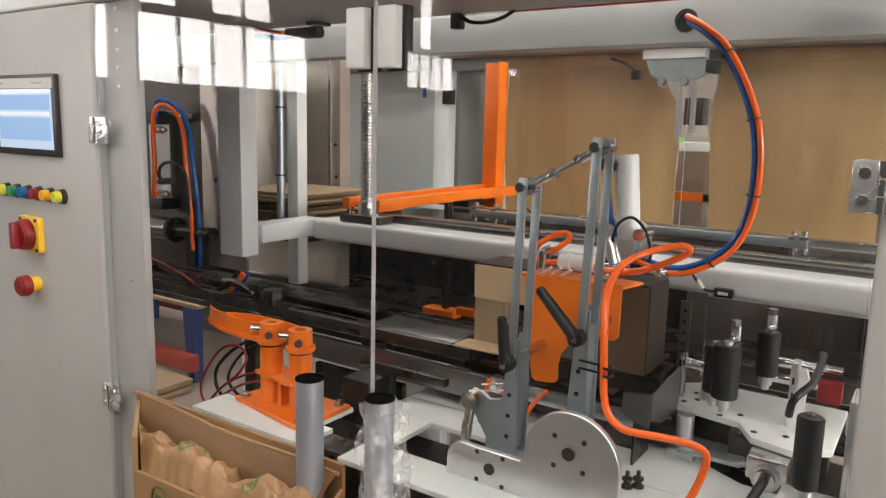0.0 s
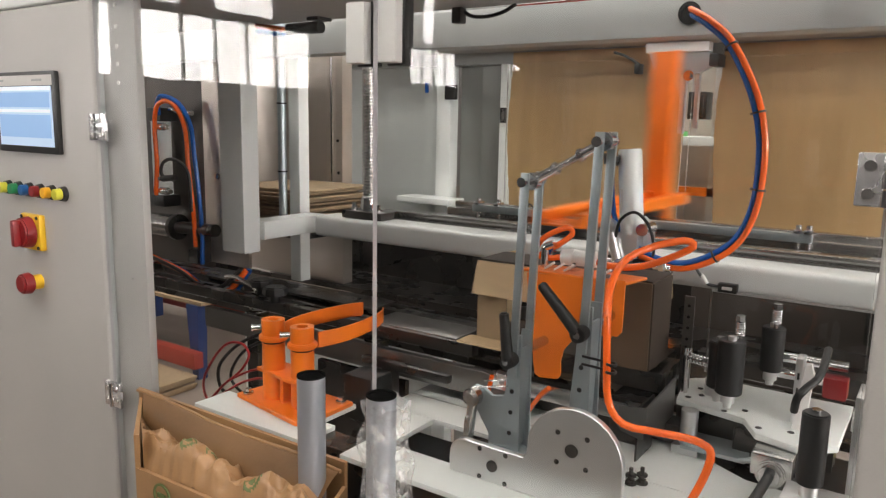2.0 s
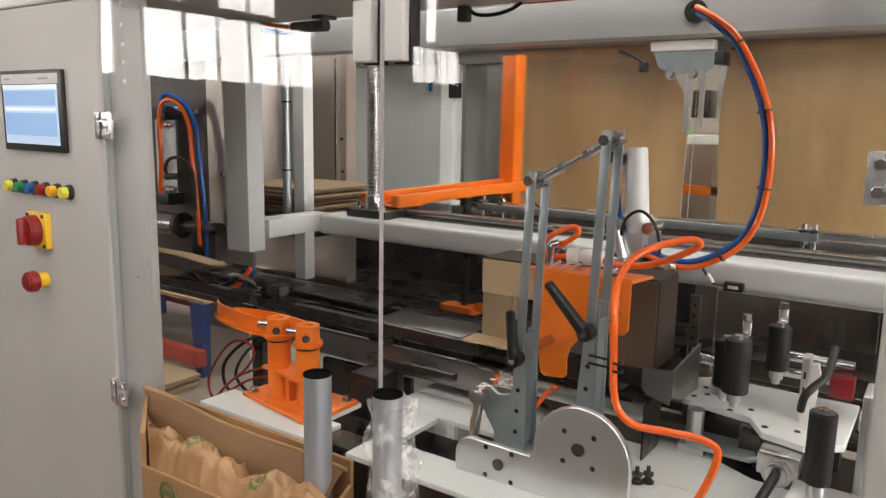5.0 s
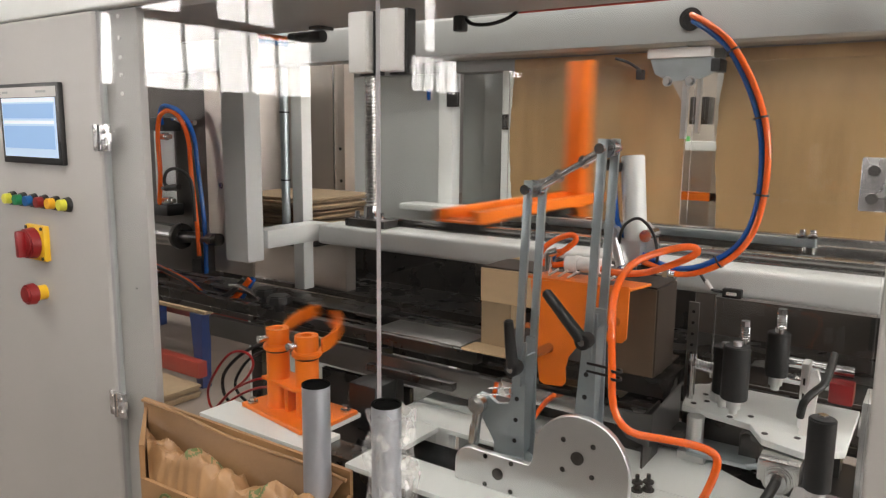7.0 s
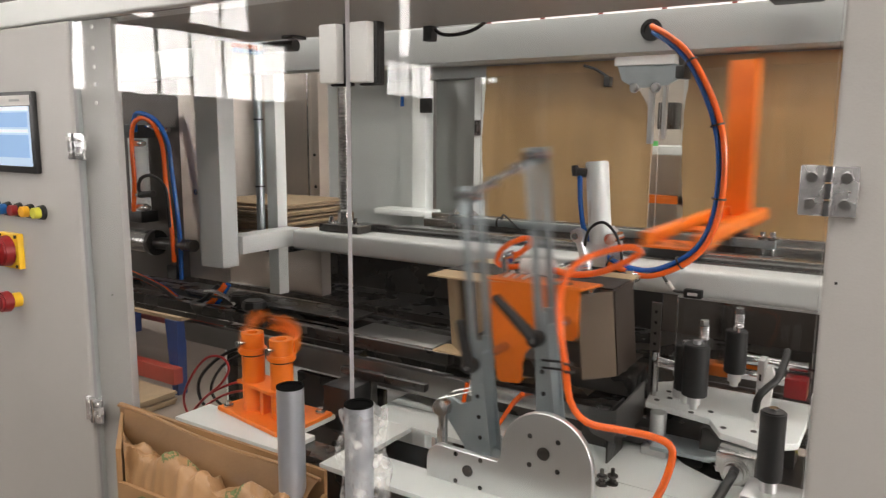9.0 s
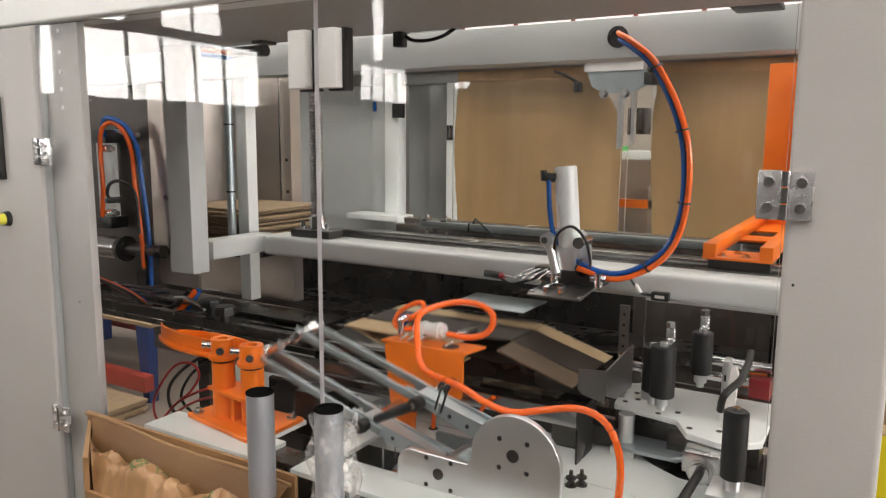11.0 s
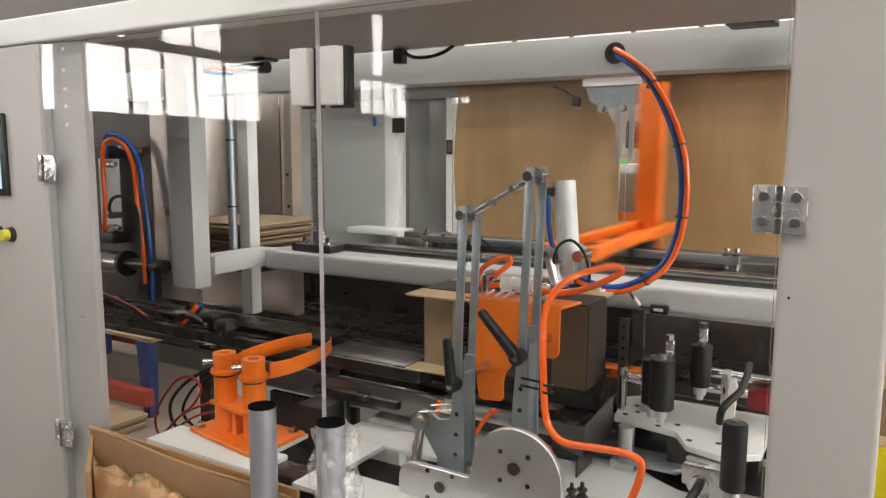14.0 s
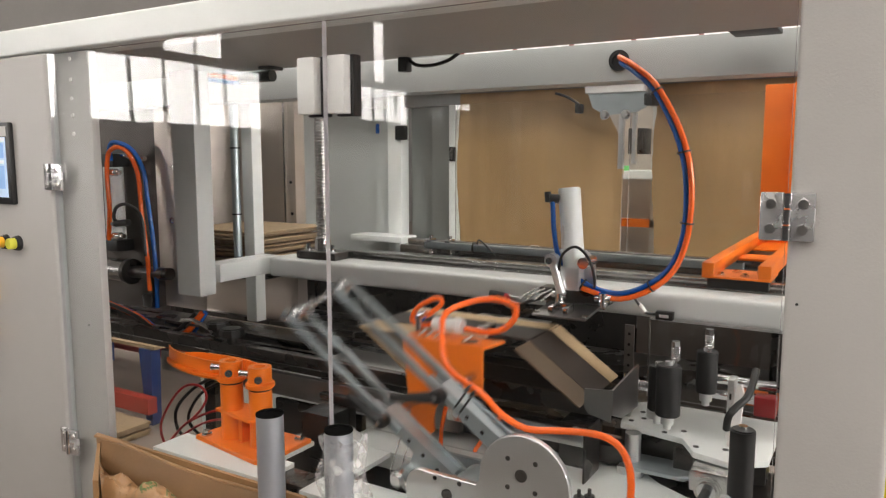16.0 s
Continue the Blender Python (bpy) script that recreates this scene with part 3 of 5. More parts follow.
        solid(nm, prism(left + right, "y", 2.1275, 2.1295), KRAFT, lab, "paper", ((x0 + x1) / 2, 2.128, 1.10), group="kraft sheets on the back doors")
    for x, z in ((-0.98, 1.47), (-0.80, 1.46), (-0.93, 1.36)):
        ring = join(pipe((x, 2.1273, z), (x, 2.1268, z), 0.024, 0.021, 24), bx(x - 0.012, x + 0.012, 2.1268, 2.1273, z - 0.003, z + 0.003))
        solid("paper_mark", ring, KMARK, "faint printed ring mark on the kraft paper", "print", (x, 2.127, z), group="printed marks on the kraft paper")
    gl = thing("door_3", "clear acrylic back door behind the kraft paper", "door", (-0.7, 2.14, 0.9), kind="structure")
    sheet_acrylic("sheet", -1.238, -0.66, 2.113, 2.118, 1.10, 1.655, gl)
    sheet_acrylic("sheet", -0.64, -0.12, 2.113, 2.118, 1.10, 1.655, gl)
    solid("kraft_strip", bx(-1.24, -0.14, 2.085, 2.1115, 1.0855, 1.128, 0.004), KRAFT, "crumpled strip of kraft paper along the back sill", "paper", (-0.7, 2.11, 1.09))


# ---- the long beam, rails and magazine ----
def beams():
    b = thing("rail_beam", "pale grey painted box beam carrying dark linear rails", "beam", (-0.6, 1.24, 1.2))
    part("beam", bx(-1.223, 0.2, 1.20, 1.285, 1.198, 1.244, 0.010, 3), FRAMEP, b)
    part("rail_base", bx(-1.12, 0.2, 1.287, 1.36, 1.222, 1.246, 0.002), RAIL, b)
    part("rail", bx(-1.10, 0.2, 1.300, 1.320, 1.246, 1.259, 0.003), RAIL, b)
    part("rail", bx(-1.10, 0.2, 1.335, 1.350, 1.246, 1.254, 0.002), STEEL, b)
    part("cover_strip", bx(-1.14, 0.2, 1.40, 1.52, 1.215, 1.232, 0.003), DARKST, b)
    part("rail_base", bx(-1.16, 0.2, 1.66, 1.76, 1.20, 1.232, 0.002), RAIL, b)
    part("rail", bx(-1.16, 0.2, 1.70, 1.725, 1.232, 1.246, 0.003), STEEL, b)
    part("guide_bar", bx(-1.06, -0.235, 1.632, 1.654, 1.230, 1.248, 0.002), ZINC, b)
    for x in (-1.045, -0.985, -0.262, -0.242):
        part("guide_post", cyl((x, 1.643, 1.20), (x, 1.643, 1.266), 0.006, seg=12), STEEL, b)
    for x in (-1.16, -0.10):
        part("end_support", bx(x, x + 0.05, 1.29, 1.9, 1.12, 1.20), DARKST, b)
    part("foot", bx(-1.16, -1.11, 1.83, 1.90, 0.0, 1.119), DARKST, b)
    part("foot", bx(-0.10, -0.05, 1.83, 1.90, 0.0, 1.119), DARKST, b)
    # sheets added to darken the open gap behind the rails; no real apron
    part("gap_sheet", bx(-2.1, -0.55, 1.93, 1.945, 0.75, 1.16), DARKST, b)
    part("gap_sheet", bx(-0.548, 0.03, 1.93, 1.945, 0.75, 1.16), GAPSHEET, b, "brownish sheet added for the dim gap")
    # screw column
    s = thing("screw_column", "ribbed steel lifting screw with a flanged foot on the beam", "screw", (-1.098, 1.25, 1.244))
    part("core", cyl((-1.098, 1.25, 1.262), (-1.098, 1.25, 1.66), 0.0125, seg=20), STEEL, s)
    part("thread", spring((-1.098, 1.25, 1.285), (-1.098, 1.25, 1.66), 0.0135, 0.0028, 52), STEEL, s)
    part("foot_plate", bx(-1.15, -1.035, 1.215, 1.284, 1.2445, 1.262, 0.003), DARKST, s)
    part("nut", cyl((-1.098, 1.25, 1.262), (-1.098, 1.25, 1.290), 0.020, 0.018, 8), CHROME, s)
    for dx in (-0.035, 0.035):
        bolt((-1.098 + dx, 1.24, 1.262), (0, 0, 1), 0.0055, s, CHROME, 0.016)
    # hanging portal on the left
    p = thing("hanging_portal", "pale grey square-tube portal hanging beside the magazine", "frame", (-1.28, 1.05, 1.17))
    part("post", bx(-1.337, -1.263, 1.028, 1.074, 1.171, 1.663, 0.003), FRAMEP, p)
    part("arm", bx(-1.306, -1.250, 1.0745, 1.27, 1.198, 1.239, 0.003), FRAMEP, p)
    # carton magazine
    m = thing("magazine_frame", "stainless and pale steel frame of the blank magazine", "frame", (-1.5, 1.45, 0))
    part("upright", bx(-1.405, -1.368, 1.30, 1.335, 1.05, 1.693, 0.003), WHITE, m)
    part("conduit", cyl((-1.418, 1.29, 1.20), (-1.418, 1.29, 1.693), 0.011, seg=12), ZINC, m, "grey conduit")
    for z in (1.33, 1.5, 1.62):
        part("cable_tie", pipe((-1.418, 1.29, z), (-1.418, 1.29, z + 0.004), 0.0125, 0.010), BLACK, m)
    part("side_plate", bx(-2.3, -1.615, 1.70, 1.72, 0.9, 1.693), BROWNST, m, "brownish stainless side plate")
    part("side_return", bx(-1.6145, -1.585, 1.70, 1.745, 0.9, 1.693), BROWNST, m, "brownish stainless return")
    part("seam", bx(-1.630, -1.624, 1.6955, 1.6995, 1.22, 1.66), STEEL, m)
    for x, z in ((-1.76, 1.295), (-1.60, 1.30), (-1.603, 1.40), (-1.60, 1.24)):
        part("hole_plug", cyl((x, 1.6995, z), (x, 1.697, z), 0.011 if x < -1.7 else 0.005, seg=14), BLACK, m)
    part("front_plate", bx(-1.78, -1.60, 1.33, 1.34, 1.05, 1.693), BROWNST, m, "stainless plate with bolts")
    for x, z in ((-1.70, 1.45), (-1.66, 1.36), (-1.72, 1.30), (-1.64, 1.25)):
        bolt((x, 1.33, z), (0, -1, 0), 0.006, m, STEEL)
    part("inner_post", bx(-1.86, -1.80, 1.42, 1.46, 0.9, 1.693), DARKST, m)
    for i in range(12):
        dx, dy = 0.012 * math.sin(i * 2.3), 0.012 * math.cos(i * 1.7)
        # whole blanks take the dark edge colour, which carries the stack's shade
        ob = solid("carton_blank", bx(-1.74 + dx, -1.425 + dx * 1.4, 1.36 + dy, 1.64 + dy, 1.165 + 0.0095 * i, 1.171 + 0.0095 * i, 0.0008, 1), EDGEB, "flat brown carton blank in the magazine stack", "carton blank", (-1.58, 1.5, 1.165 + 0.0095 * i), group="carton blanks in the magazine")
    solid("blank_tray", bx(-1.78, -1.40, 1.345, 1.67, 1.150, 1.1645), DARKST, "dark steel tray under the blank stack", "tray", (-1.58, 1.5, 1.15))


# ---- left end: cylinder, hoses, motor ----
def left_end():
    c = thing("lift_cylinder", "grey pneumatic cylinder with blue and orange hoses", "cylinder", (-1.95, 1.30, 1.30))
    part("barrel", cyl((-1.96, 1.32, 1.22), (-1.96, 1.32, 1.46), 0.028), WHITE, c)
    part("cap", bx(-1.985, -1.92, 1.29, 1.35, 1.45, 1.49, 0.004), BLACK, c)
    part("cap", bx(-1.985, -1.92, 1.29, 1.35, 1.20, 1.235, 0.004), BLACK, c)
    part("blue_hose", tube([(-1.925, 1.29, 1.47), (-1.915, 1.28, 1.505), (-1.875, 1.27, 1.522), (-1.815, 1.28, 1.50), (-1.782, 1.29, 1.44), (-1.77, 1.29, 1.36), (-1.755, 1.29, 1.25), (-1.748, 1.29, 1.15), (-1.75, 1.29, 1.05)], 0.0066), HOSEB, c)
    part("orange_hose", tube([(-1.945, 1.285, 1.24), (-1.925, 1.27, 1.25), (-1.915, 1.27, 1.33), (-1.918, 1.27, 1.43), (-1.905, 1.27, 1.49), (-1.87, 1.275, 1.508), (-1.83, 1.28, 1.49), (-1.80, 1.285, 1.43), (-1.785, 1.28, 1.33), (-1.77, 1.28, 1.2), (-1.765, 1.28, 1.1)], 0.0066), HOSEO, c)
    part("black_cable", tube([(-1.84, 1.27, 1.285), (-1.88, 1.26, 1.30), (-1.87, 1.26, 1.335), (-1.82, 1.26, 1.345), (-1.775, 1.27, 1.31), (-1.765, 1.27, 1.2)], 0.005), BLACK, c)
    part("plug", cyl((-1.88, 1.262, 1.288), (-1.82, 1.262, 1.295), 0.009), BLACK, c)
    part("plug_ring", cyl((-1.893, 1.262, 1.287), (-1.878, 1.262, 1.289), 0.007), CHROME, c)
    for x, z in ((-1.925, 1.435), (-1.92, 1.25)):
        part("fitting", join(cyl((x, 1.285, z), (x + 0.03, 1.285, z), 0.011), cyl((x + 0.03, 1.285, z), (x + 0.045, 1.285, z), 0.007)), STEEL, c)
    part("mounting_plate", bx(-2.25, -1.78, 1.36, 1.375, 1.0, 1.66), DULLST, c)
    part("rod", cyl((-1.9, 1.31, 1.485), (-1.8, 1.31, 1.475), 0.007), CHROME, c)
    m = thing("gear_motor", "small dark grey motor with a steel shaft", "motor", (-1.9, 1.30, 1.15))
    part("housing", cyl((-1.99, 1.30, 1.145), (-1.88, 1.30, 1.145), 0.034, bev=0.004), RAIL, m)
    part("end_ring", cyl((-1.88, 1.30, 1.145), (-1.865, 1.30, 1.145), 0.038), DARKST, m)
    part("shaft", cyl((-1.865, 1.30, 1.145), (-1.70, 1.30, 1.15), 0.018), DARKST, m)
    part("bracket", bx(-1.80, -1.76, 1.28, 1.34, 1.05, 1.15), DARKST, m)
    k = thing("cable_run", "orange, blue and black hoses sagging under the portal", "hoses", (-1.5, 1.1, 1.08))
    part("orange_hose", tube([(-1.75, 1.12, 1.10), (-1.55, 1.08, 1.085), (-1.44, 1.06, 1.06), (-1.36, 1.06, 1.07), (-1.32, 1.08, 1.12)], 0.007), HOSEO, k)
    part("blue_hose", tube([(-1.75, 1.13, 1.095), (-1.55, 1.09, 1.08), (-1.44, 1.07, 1.05), (-1.36, 1.07, 1.06), (-1.32, 1.09, 1.12)], 0.007), HOSEB, k)
    part("black_cable", tube([(-1.75, 1.11, 1.105), (-1.55, 1.07, 1.09), (-1.44, 1.05, 1.065), (-1.37, 1.05, 1.08), (-1.33, 1.07, 1.12)], 0.005), BLACK, k)
    v = thing("roof_valve", "black valve body under the roof with coloured hoses", "valve", (-1.17, 1.1, 1.64))
    part("body", cyl((-1.17, 1.08, 1.645), (-1.08, 1.08, 1.645), 0.012), BLACK, v)
    part("orange_hose", tube([(-1.185, 1.08, 1.645), (-1.25, 1.09, 1.655), (-1.4, 1.12, 1.672)], 0.006), HOSEO, v)
    part("blue_hose", tube([(-1.185, 1.08, 1.635), (-1.25, 1.09, 1.645), (-1.4, 1.12, 1.665)], 0.006), HOSEB, v)
    part("bracket", bx(-1.10, -1.07, 1.06, 1.10, 1.657, 1.6635), DARKST, v)


# ---- the deck inside ----
def deck():
    t = thing("forming_table", "dark oiled steel forming table with guide plates", "table", (-0.8, 1.2, 1.0))
    part("deck_plate", bx(-2.1, -0.30, 1.16, 1.285, 1.020, 1.035), DARKST, t)
    part("deck_plate", bx(-2.1, 0.03, 1.31, 1.52, 0.93, 0.945), DARKST, t)
    part("deck_plate", bx(-2.1, 0.03, 1.68, 1.9, 0.93, 0.945), DARKST, t)
    for y, z in ((1.005, 1.085), (1.045, 1.075), (1.10, 1.088), (1.15, 1.082)):
        part("guide_rail", bx(-1.9, -0.66, y, y + 0.022, z - 0.022, z, 0.002), DARKST, t)
    part("slide_plate", bx(-0.90, -0.70, 1.015, 1.135, 1.081, 1.087, 0.001), STOPST, t, "dull steel slide plate")
    # thin bright steel strip along the plate's front
    part("plate_edge", bx(-0.90, -0.70, 1.0135, 1.0148, 1.0815, 1.0865), STEEL, t, "bright front edge")
    part("slide_plate", bx(-1.5, -0.93, 1.06, 1.14, 1.09, 1.096, 0.001), DARKST, t)
    part("front_rail", bx(-1.35, -0.58, 0.985, 1.0, 1.005, 1.05, 0.002), STOPST, t)
    part("front_rail", bx(-0.60, -0.352, 0.975, 1.0, 1.030, 1.058, 0.003), STEEL, t, "bright steel edge bar")
    part("lower_bar", bx(-1.2, -0.3, 1.03, 1.07, 0.99, 1.02, 0.002), DARKST, t)
    part("cross_bar", bx(-0.66, -0.34, 1.04, 1.13, 1.06, 1.092, 0.002), DARKST, t)
    for x in (-1.3, -0.95, -0.62, -0.4):
        part("leg", bx(x, x + 0.035, 1.06, 1.095, 0.55, 1.03), DARKST, t)
    part("exit_bed", bx(0.085, 0.85, 1.165, 1.37, 1.0, 1.0355), DARKST, t)
    for x in (0.09, 0.80):
        part("frame_foot", bx(x, x + 0.04, 1.24, 1.28, 0.0, 0.9995), DARKST, t)
    part("frame_rail", bx(-2.1, 0.1, 1.06, 1.12, 0.50, 0.56), DARKST, t)
    for x in (-2.08, 0.0):
        part("frame_foot", bx(x, x + 0.05, 1.06, 1.11, 0.0, 0.5), DARKST, t)
    # black knobs near the portal
    for x, y in ((-1.215, 1.03), (-1.14, 1.0)):
        k = part("star_knob", join(cyl((x, y, 1.088), (x, y, 1.108), 0.010), cyl((x, y, 1.104), (x, y, 1.122), 0.027, 0.024, 8, 0.003)), BLACK, t, "black star knob")
    part("chrome_lever", tube([(-1.33, 1.03, 1.112), (-1.28, 1.02, 1.118), (-1.22, 1.01, 1.108), (-1.205, 1.008, 1.10)], 0.0045), CHROME, t)
    # folding stop
    s = thing("carton_stop", "bent sheet steel carton stop beside the forming table", "stop", (-0.35, 1.05, 1.03))
    global stop
    stop = part("stop_plate", prism([(0.940, 1.104), (0.985, 1.086), (1.07, 1.080), (1.07, 1.150), (0.940, 1.141)], "x", -0.3015, -0.2985), STOPST, s, "bent stainless stop plate", (-0.30, 0.94, 1.062))
    part("stop_face", prism([(-0.342, 1.108), (-0.335, 1.100), (-0.3015, 1.092), (-0.3015, 1.141), (-0.342, 1.137)], "y", 0.9400, 0.9430), STOPST, stop)
    part("side_plate", bx(-0.345, -0.342, 0.9475, 1.015, 0.985, 1.067), DARKST, s)
    part("box_top", bx(-0.405, -0.346, 1.001, 1.12, 1.050, 1.056, 0.001), DARKST, s, "dark steel box lid")
    part("box_front", bx(-0.405, -0.346, 1.0011, 1.006, 0.985, 1.0495), DARKST, s)
    part("holed_strip", bx(-0.338, -0.322, 1.118, 1.122, 0.985, 1.2), STOPST, s, "steel strip with a row of holes")
    for k in range(6):
        part("hole", cyl((-0.330, 1.1179, 1.095 + 0.018 * k), (-0.330, 1.1172, 1.095 + 0.018 * k), 0.0025, seg=10), BLACK, s)
    part("column", cyl((-0.293, 1.03, 0.985), (-0.293, 1.03, 1.050), 0.0125), ALU, s)
    part("column_foot", bx(-0.312, -0.274, 1.012, 1.048, 0.985, 0.998), ALU, s)
    # white base plates
    b = thing("base_plate", "white painted base plate with cutouts and bolts", "base plate", (-0.6, 0.9, 0.97))
    part("front_strip", bx(-1.03, -0.775, 0.712, 0.785, 0.977, 0.985, 0.001), WHITE, b)
    part("front_strip", bx(-0.70, -0.06, 0.712, 0.785, 0.977, 0.985, 0.001), WHITE, b)
    part("plate", bx(-1.0, -0.808, 0.7855, 0.875, 0.977, 0.9845), WHITE, b)
    part("plate", prism([(-0.70, 0.7855), (-0.665, 0.7855), (-0.665, 0.899), (-0.765, 0.899)], "z", 0.977, 0.9848), WHITE, b)
    part("plate", bx(-0.765, -0.40, 0.90, 1.075, 0.977, 0.985, 0.001), WHITE, b)
    part("plate", bx(-0.545, -0.05, 0.7855, 0.899, 0.977, 0.9848), WHITE, b)
    part("plate", prism([(-0.399, 0.90), (-0.06, 0.90), (-0.06, 0.975), (-0.20, 0.985), (-0.245, 1.01), (-0.301, 1.062), (-0.325, 1.16), (-0.399, 1.16)], "z", 0.977, 0.9852), WHITE, b)
    part("recess_plate", bx(-0.40, -0.06, 0.98, 1.16, 0.955, 0.9765), DARKST, b, "dark steel plate in the recess")
    part("seam", bx(-0.77, -0.42, 0.972, 0.9735, 0.9851, 0.9856), BACKP, b)
    # lightless sheet added below the cutout, standing in for its shade
    part("pit_shade", bx(-0.70, -0.52, 0.7865, 0.898, 0.952, 0.956), VOID, b, "black sheet added for the shade in the cutout")
    part("cross_tube", bx(-0.665, -0.545, 0.83, 0.85, 0.93, 0.95), DARKST, b)
    part("under_panel", bx(-1.02, -0.80, 1.0, 1.012, 0.6405, 0.99), DARKST, b, "dark steel panel under the table")
    part("under_frame", bx(-1.03, -0.06, 0.78, 1.2, 0.60, 0.64), DARKST, b)
    for x in (-0.98, -0.52, -0.10):
        part("leg", bx(x, x + 0.04, 0.80, 0.84, 0.0, 0.9768), DARKST, b)
    for x, y in ((-0.325, 0.880), (-0.313, 0.890)):
        part("stud", join(cyl((x, y, 0.985), (x, y, 1.008), 0.0028, seg=10), cyl((x, y, 0.985), (x, y, 0.9868), 0.0085, seg=16), cyl((x, y, 0.9868), (x, y, 0.991), 0.0056, seg=6), cyl((x, y, 0.996), (x, y, 0.9985), 0.0075, seg=16)), DARKST, b, "dark stud with nut and washers")
    for x, y in ((-0.60, 0.955), (-0.47, 0.985)):
        part("hole_rim", cyl((x, y, 0.985), (x, y, 0.9862), 0.008, seg=16), BLACK, b)


# ---- the arm linkage ----
PL, PR = Vector((-0.4725, 0.82, 0.996)), Vector((-0.3745, 0.82, 1.050))
REST = -1.8


def linkage_plate():
    p = thing("side_plate", "grey machined aluminium side plate with round shoulders and bolt holes", "side plate", (-0.42, 0.775, 0.985))
    out = [(-0.297, 0.985), (-0.297, 1.045)] + arc(-0.362, 1.052, 0.065, 0, 165, 14) + [(-0.427, 1.043), (-0.432, 1.035)] + arc(-0.519, 1.010, 0.027, 75, 180, 7) + [(-0.546, 0.985)]
    part("plate", prism(out, "y", 0.768, 0.778, 0.0012), ALU, p)
    for x, z, r in ((-0.364, 1.063, 0.0085), (-0.477, 1.010, 0.008)):
        part("bearing_hole", cyl((x, 0.7685, z), (x, 0.766, z), r, seg=24), DARKST, p)
        for k in range(4):
            a = radians(45 + 90 * k)
            bolt((x + 0.028 * math.cos(a), 0.768, z + 0.028 * math.sin(a)), (0, -1, 0), 0.0023, p, DARKST, 0.0012)
    part("spacer", cyl((PL.x, 0.779, PL.z), (PL.x, 0.87, PL.z), 0.012), STEEL, p)
    part("spacer", cyl((PR.x, 0.779, PR.z), (PR.x, 0.87, PR.z), 0.012), STEEL, p)
    part("rear_plate", bx(-0.545, -0.345, 0.872, 0.880, 0.985, 1.02, 0.001), ZINC, p)
    return p


def make_arm(pv, left):
    a = thing("link_arm", "zinc-plated twin-bar swing arm with a black clamp lever", "arm", pv, group="swing arms of the linkage")
    x, z = pv.x, pv.z
    for y in (0.797, 0.838):
        part("bar", bx(x - 0.0055, x + 0.0055, y, y + 0.005, z + 0.13, z + 0.405, 0.0005), ZINC, a)
    part("hub", cyl((x, 0.79, z), (x, 0.86, z), 0.026, bev=0.003), ZINC, a)
    part("web", join(prism([(x - 0.015, z + 0.01), (x + 0.015, z + 0.01), (x + 0.0075, z + 0.19), (x - 0.0075, z + 0.19)], "y", 0.803, 0.807), prism([(x - 0.015, z + 0.01), (x + 0.015, z + 0.01), (x + 0.0075, z + 0.19), (x - 0.0075, z + 0.19)], "y", 0.832, 0.836), bx(x + 0.004, x + 0.0075, 0.807, 0.832, z + 0.03, z + 0.17)), ZINC, a)
    for k in range(4):
        part("hole", cyl((x - 0.001, 0.8031, z + 0.05 + 0.03 * k), (x - 0.001, 0.8022, z + 0.05 + 0.03 * k), 0.0032, seg=12), BLACK, a)
    jz = z + 0.158
    part("clamp_nut", cyl((x, 0.797, jz), (x, 0.790, jz), 0.010, seg=16), BLACK, a)
    ang, ln = (98, 0.066) if left else (135, 0.078)
    q = Vector((x + ln * math.cos(radians(ang)), 0.782, jz + ln * math.sin(radians(ang))))
    lev = part("clamp_lever", join(cyl((x, 0.791, jz), (x, 0.778, jz), 0.011, 0.010, 16, 0.001), cyl((x, 0.784, jz), q, 0.0085, 0.0065, 12, 0.002)), BLACK, a, "black clamp lever")
    part("lever_screw", cyl((x, 0.778, jz), (x, 0.776, jz), 0.0045, seg=12), STEEL, lev)
    part("top_pin", cyl((x, 0.792, z + 0.3935), (x, 0.850, z + 0.3935), 0.0055, seg=14), CHROME, a)
    part("top_nut", cyl((x, 0.792, z + 0.3935), (x, 0.789, z + 0.3935), 0.0065, seg=12), CHROME, a)
    if not left:
        for dz in (0.118, 0.128):
            part("cable_tie", join(pipe((x + 0.0435, 0.788, z + dz), (x + 0.0435, 0.788, z + dz + 0.003), 0.0072, 0.0052, 14), bx(x + 0.004, x + 0.037, 0.790, 0.7915, z + dz, z + dz + 0.003)), BLACK, a)
    if left:
        for dy in (0.794, 0.826):
            part("tension_wire", cyl((x - 0.058, dy, z + 0.104), (x - 0.002, dy - 0.002, z + 0.120), 0.0013, seg=8), STEEL, a)
        part("crank_plate", prism([(x - 0.074, z + 0.086), (x - 0.064, z + 0.101), (x - 0.050, z + 0.100), (x - 0.036, z + 0.092), (x - 0.020, z + 0.096), (x - 0.004, z + 0.118), (x - 0.004, z + 0.02), (x - 0.026, z + 0.016)], "y", 0.812, 0.818, 0.0008), ZINC, a)
        part("crank_pin", cyl((x - 0.060, 0.788, z + 0.088), (x - 0.060, 0.822, z + 0.088), 0.0095, bev=0.001), STEEL, a)
        part("rod_end", join(cyl((x - 0.060, 0.794, z + 0.088), (x - 0.060, 0.806, z + 0.088), 0.013), cyl((x - 0.060, 0.80, z + 0.078), (x - 0.063, 0.80, z + 0.035), 0.007), cyl((x - 0.063, 0.80, z + 0.055), (x - 0.064, 0.80, z + 0.030), 0.0085, seg=6), cyl((x - 0.064, 0.80, z + 0.03), (x - 0.066, 0.80, z - 0.012), 0.005)), STEEL, a, "steel ball-joint rod")
    return a


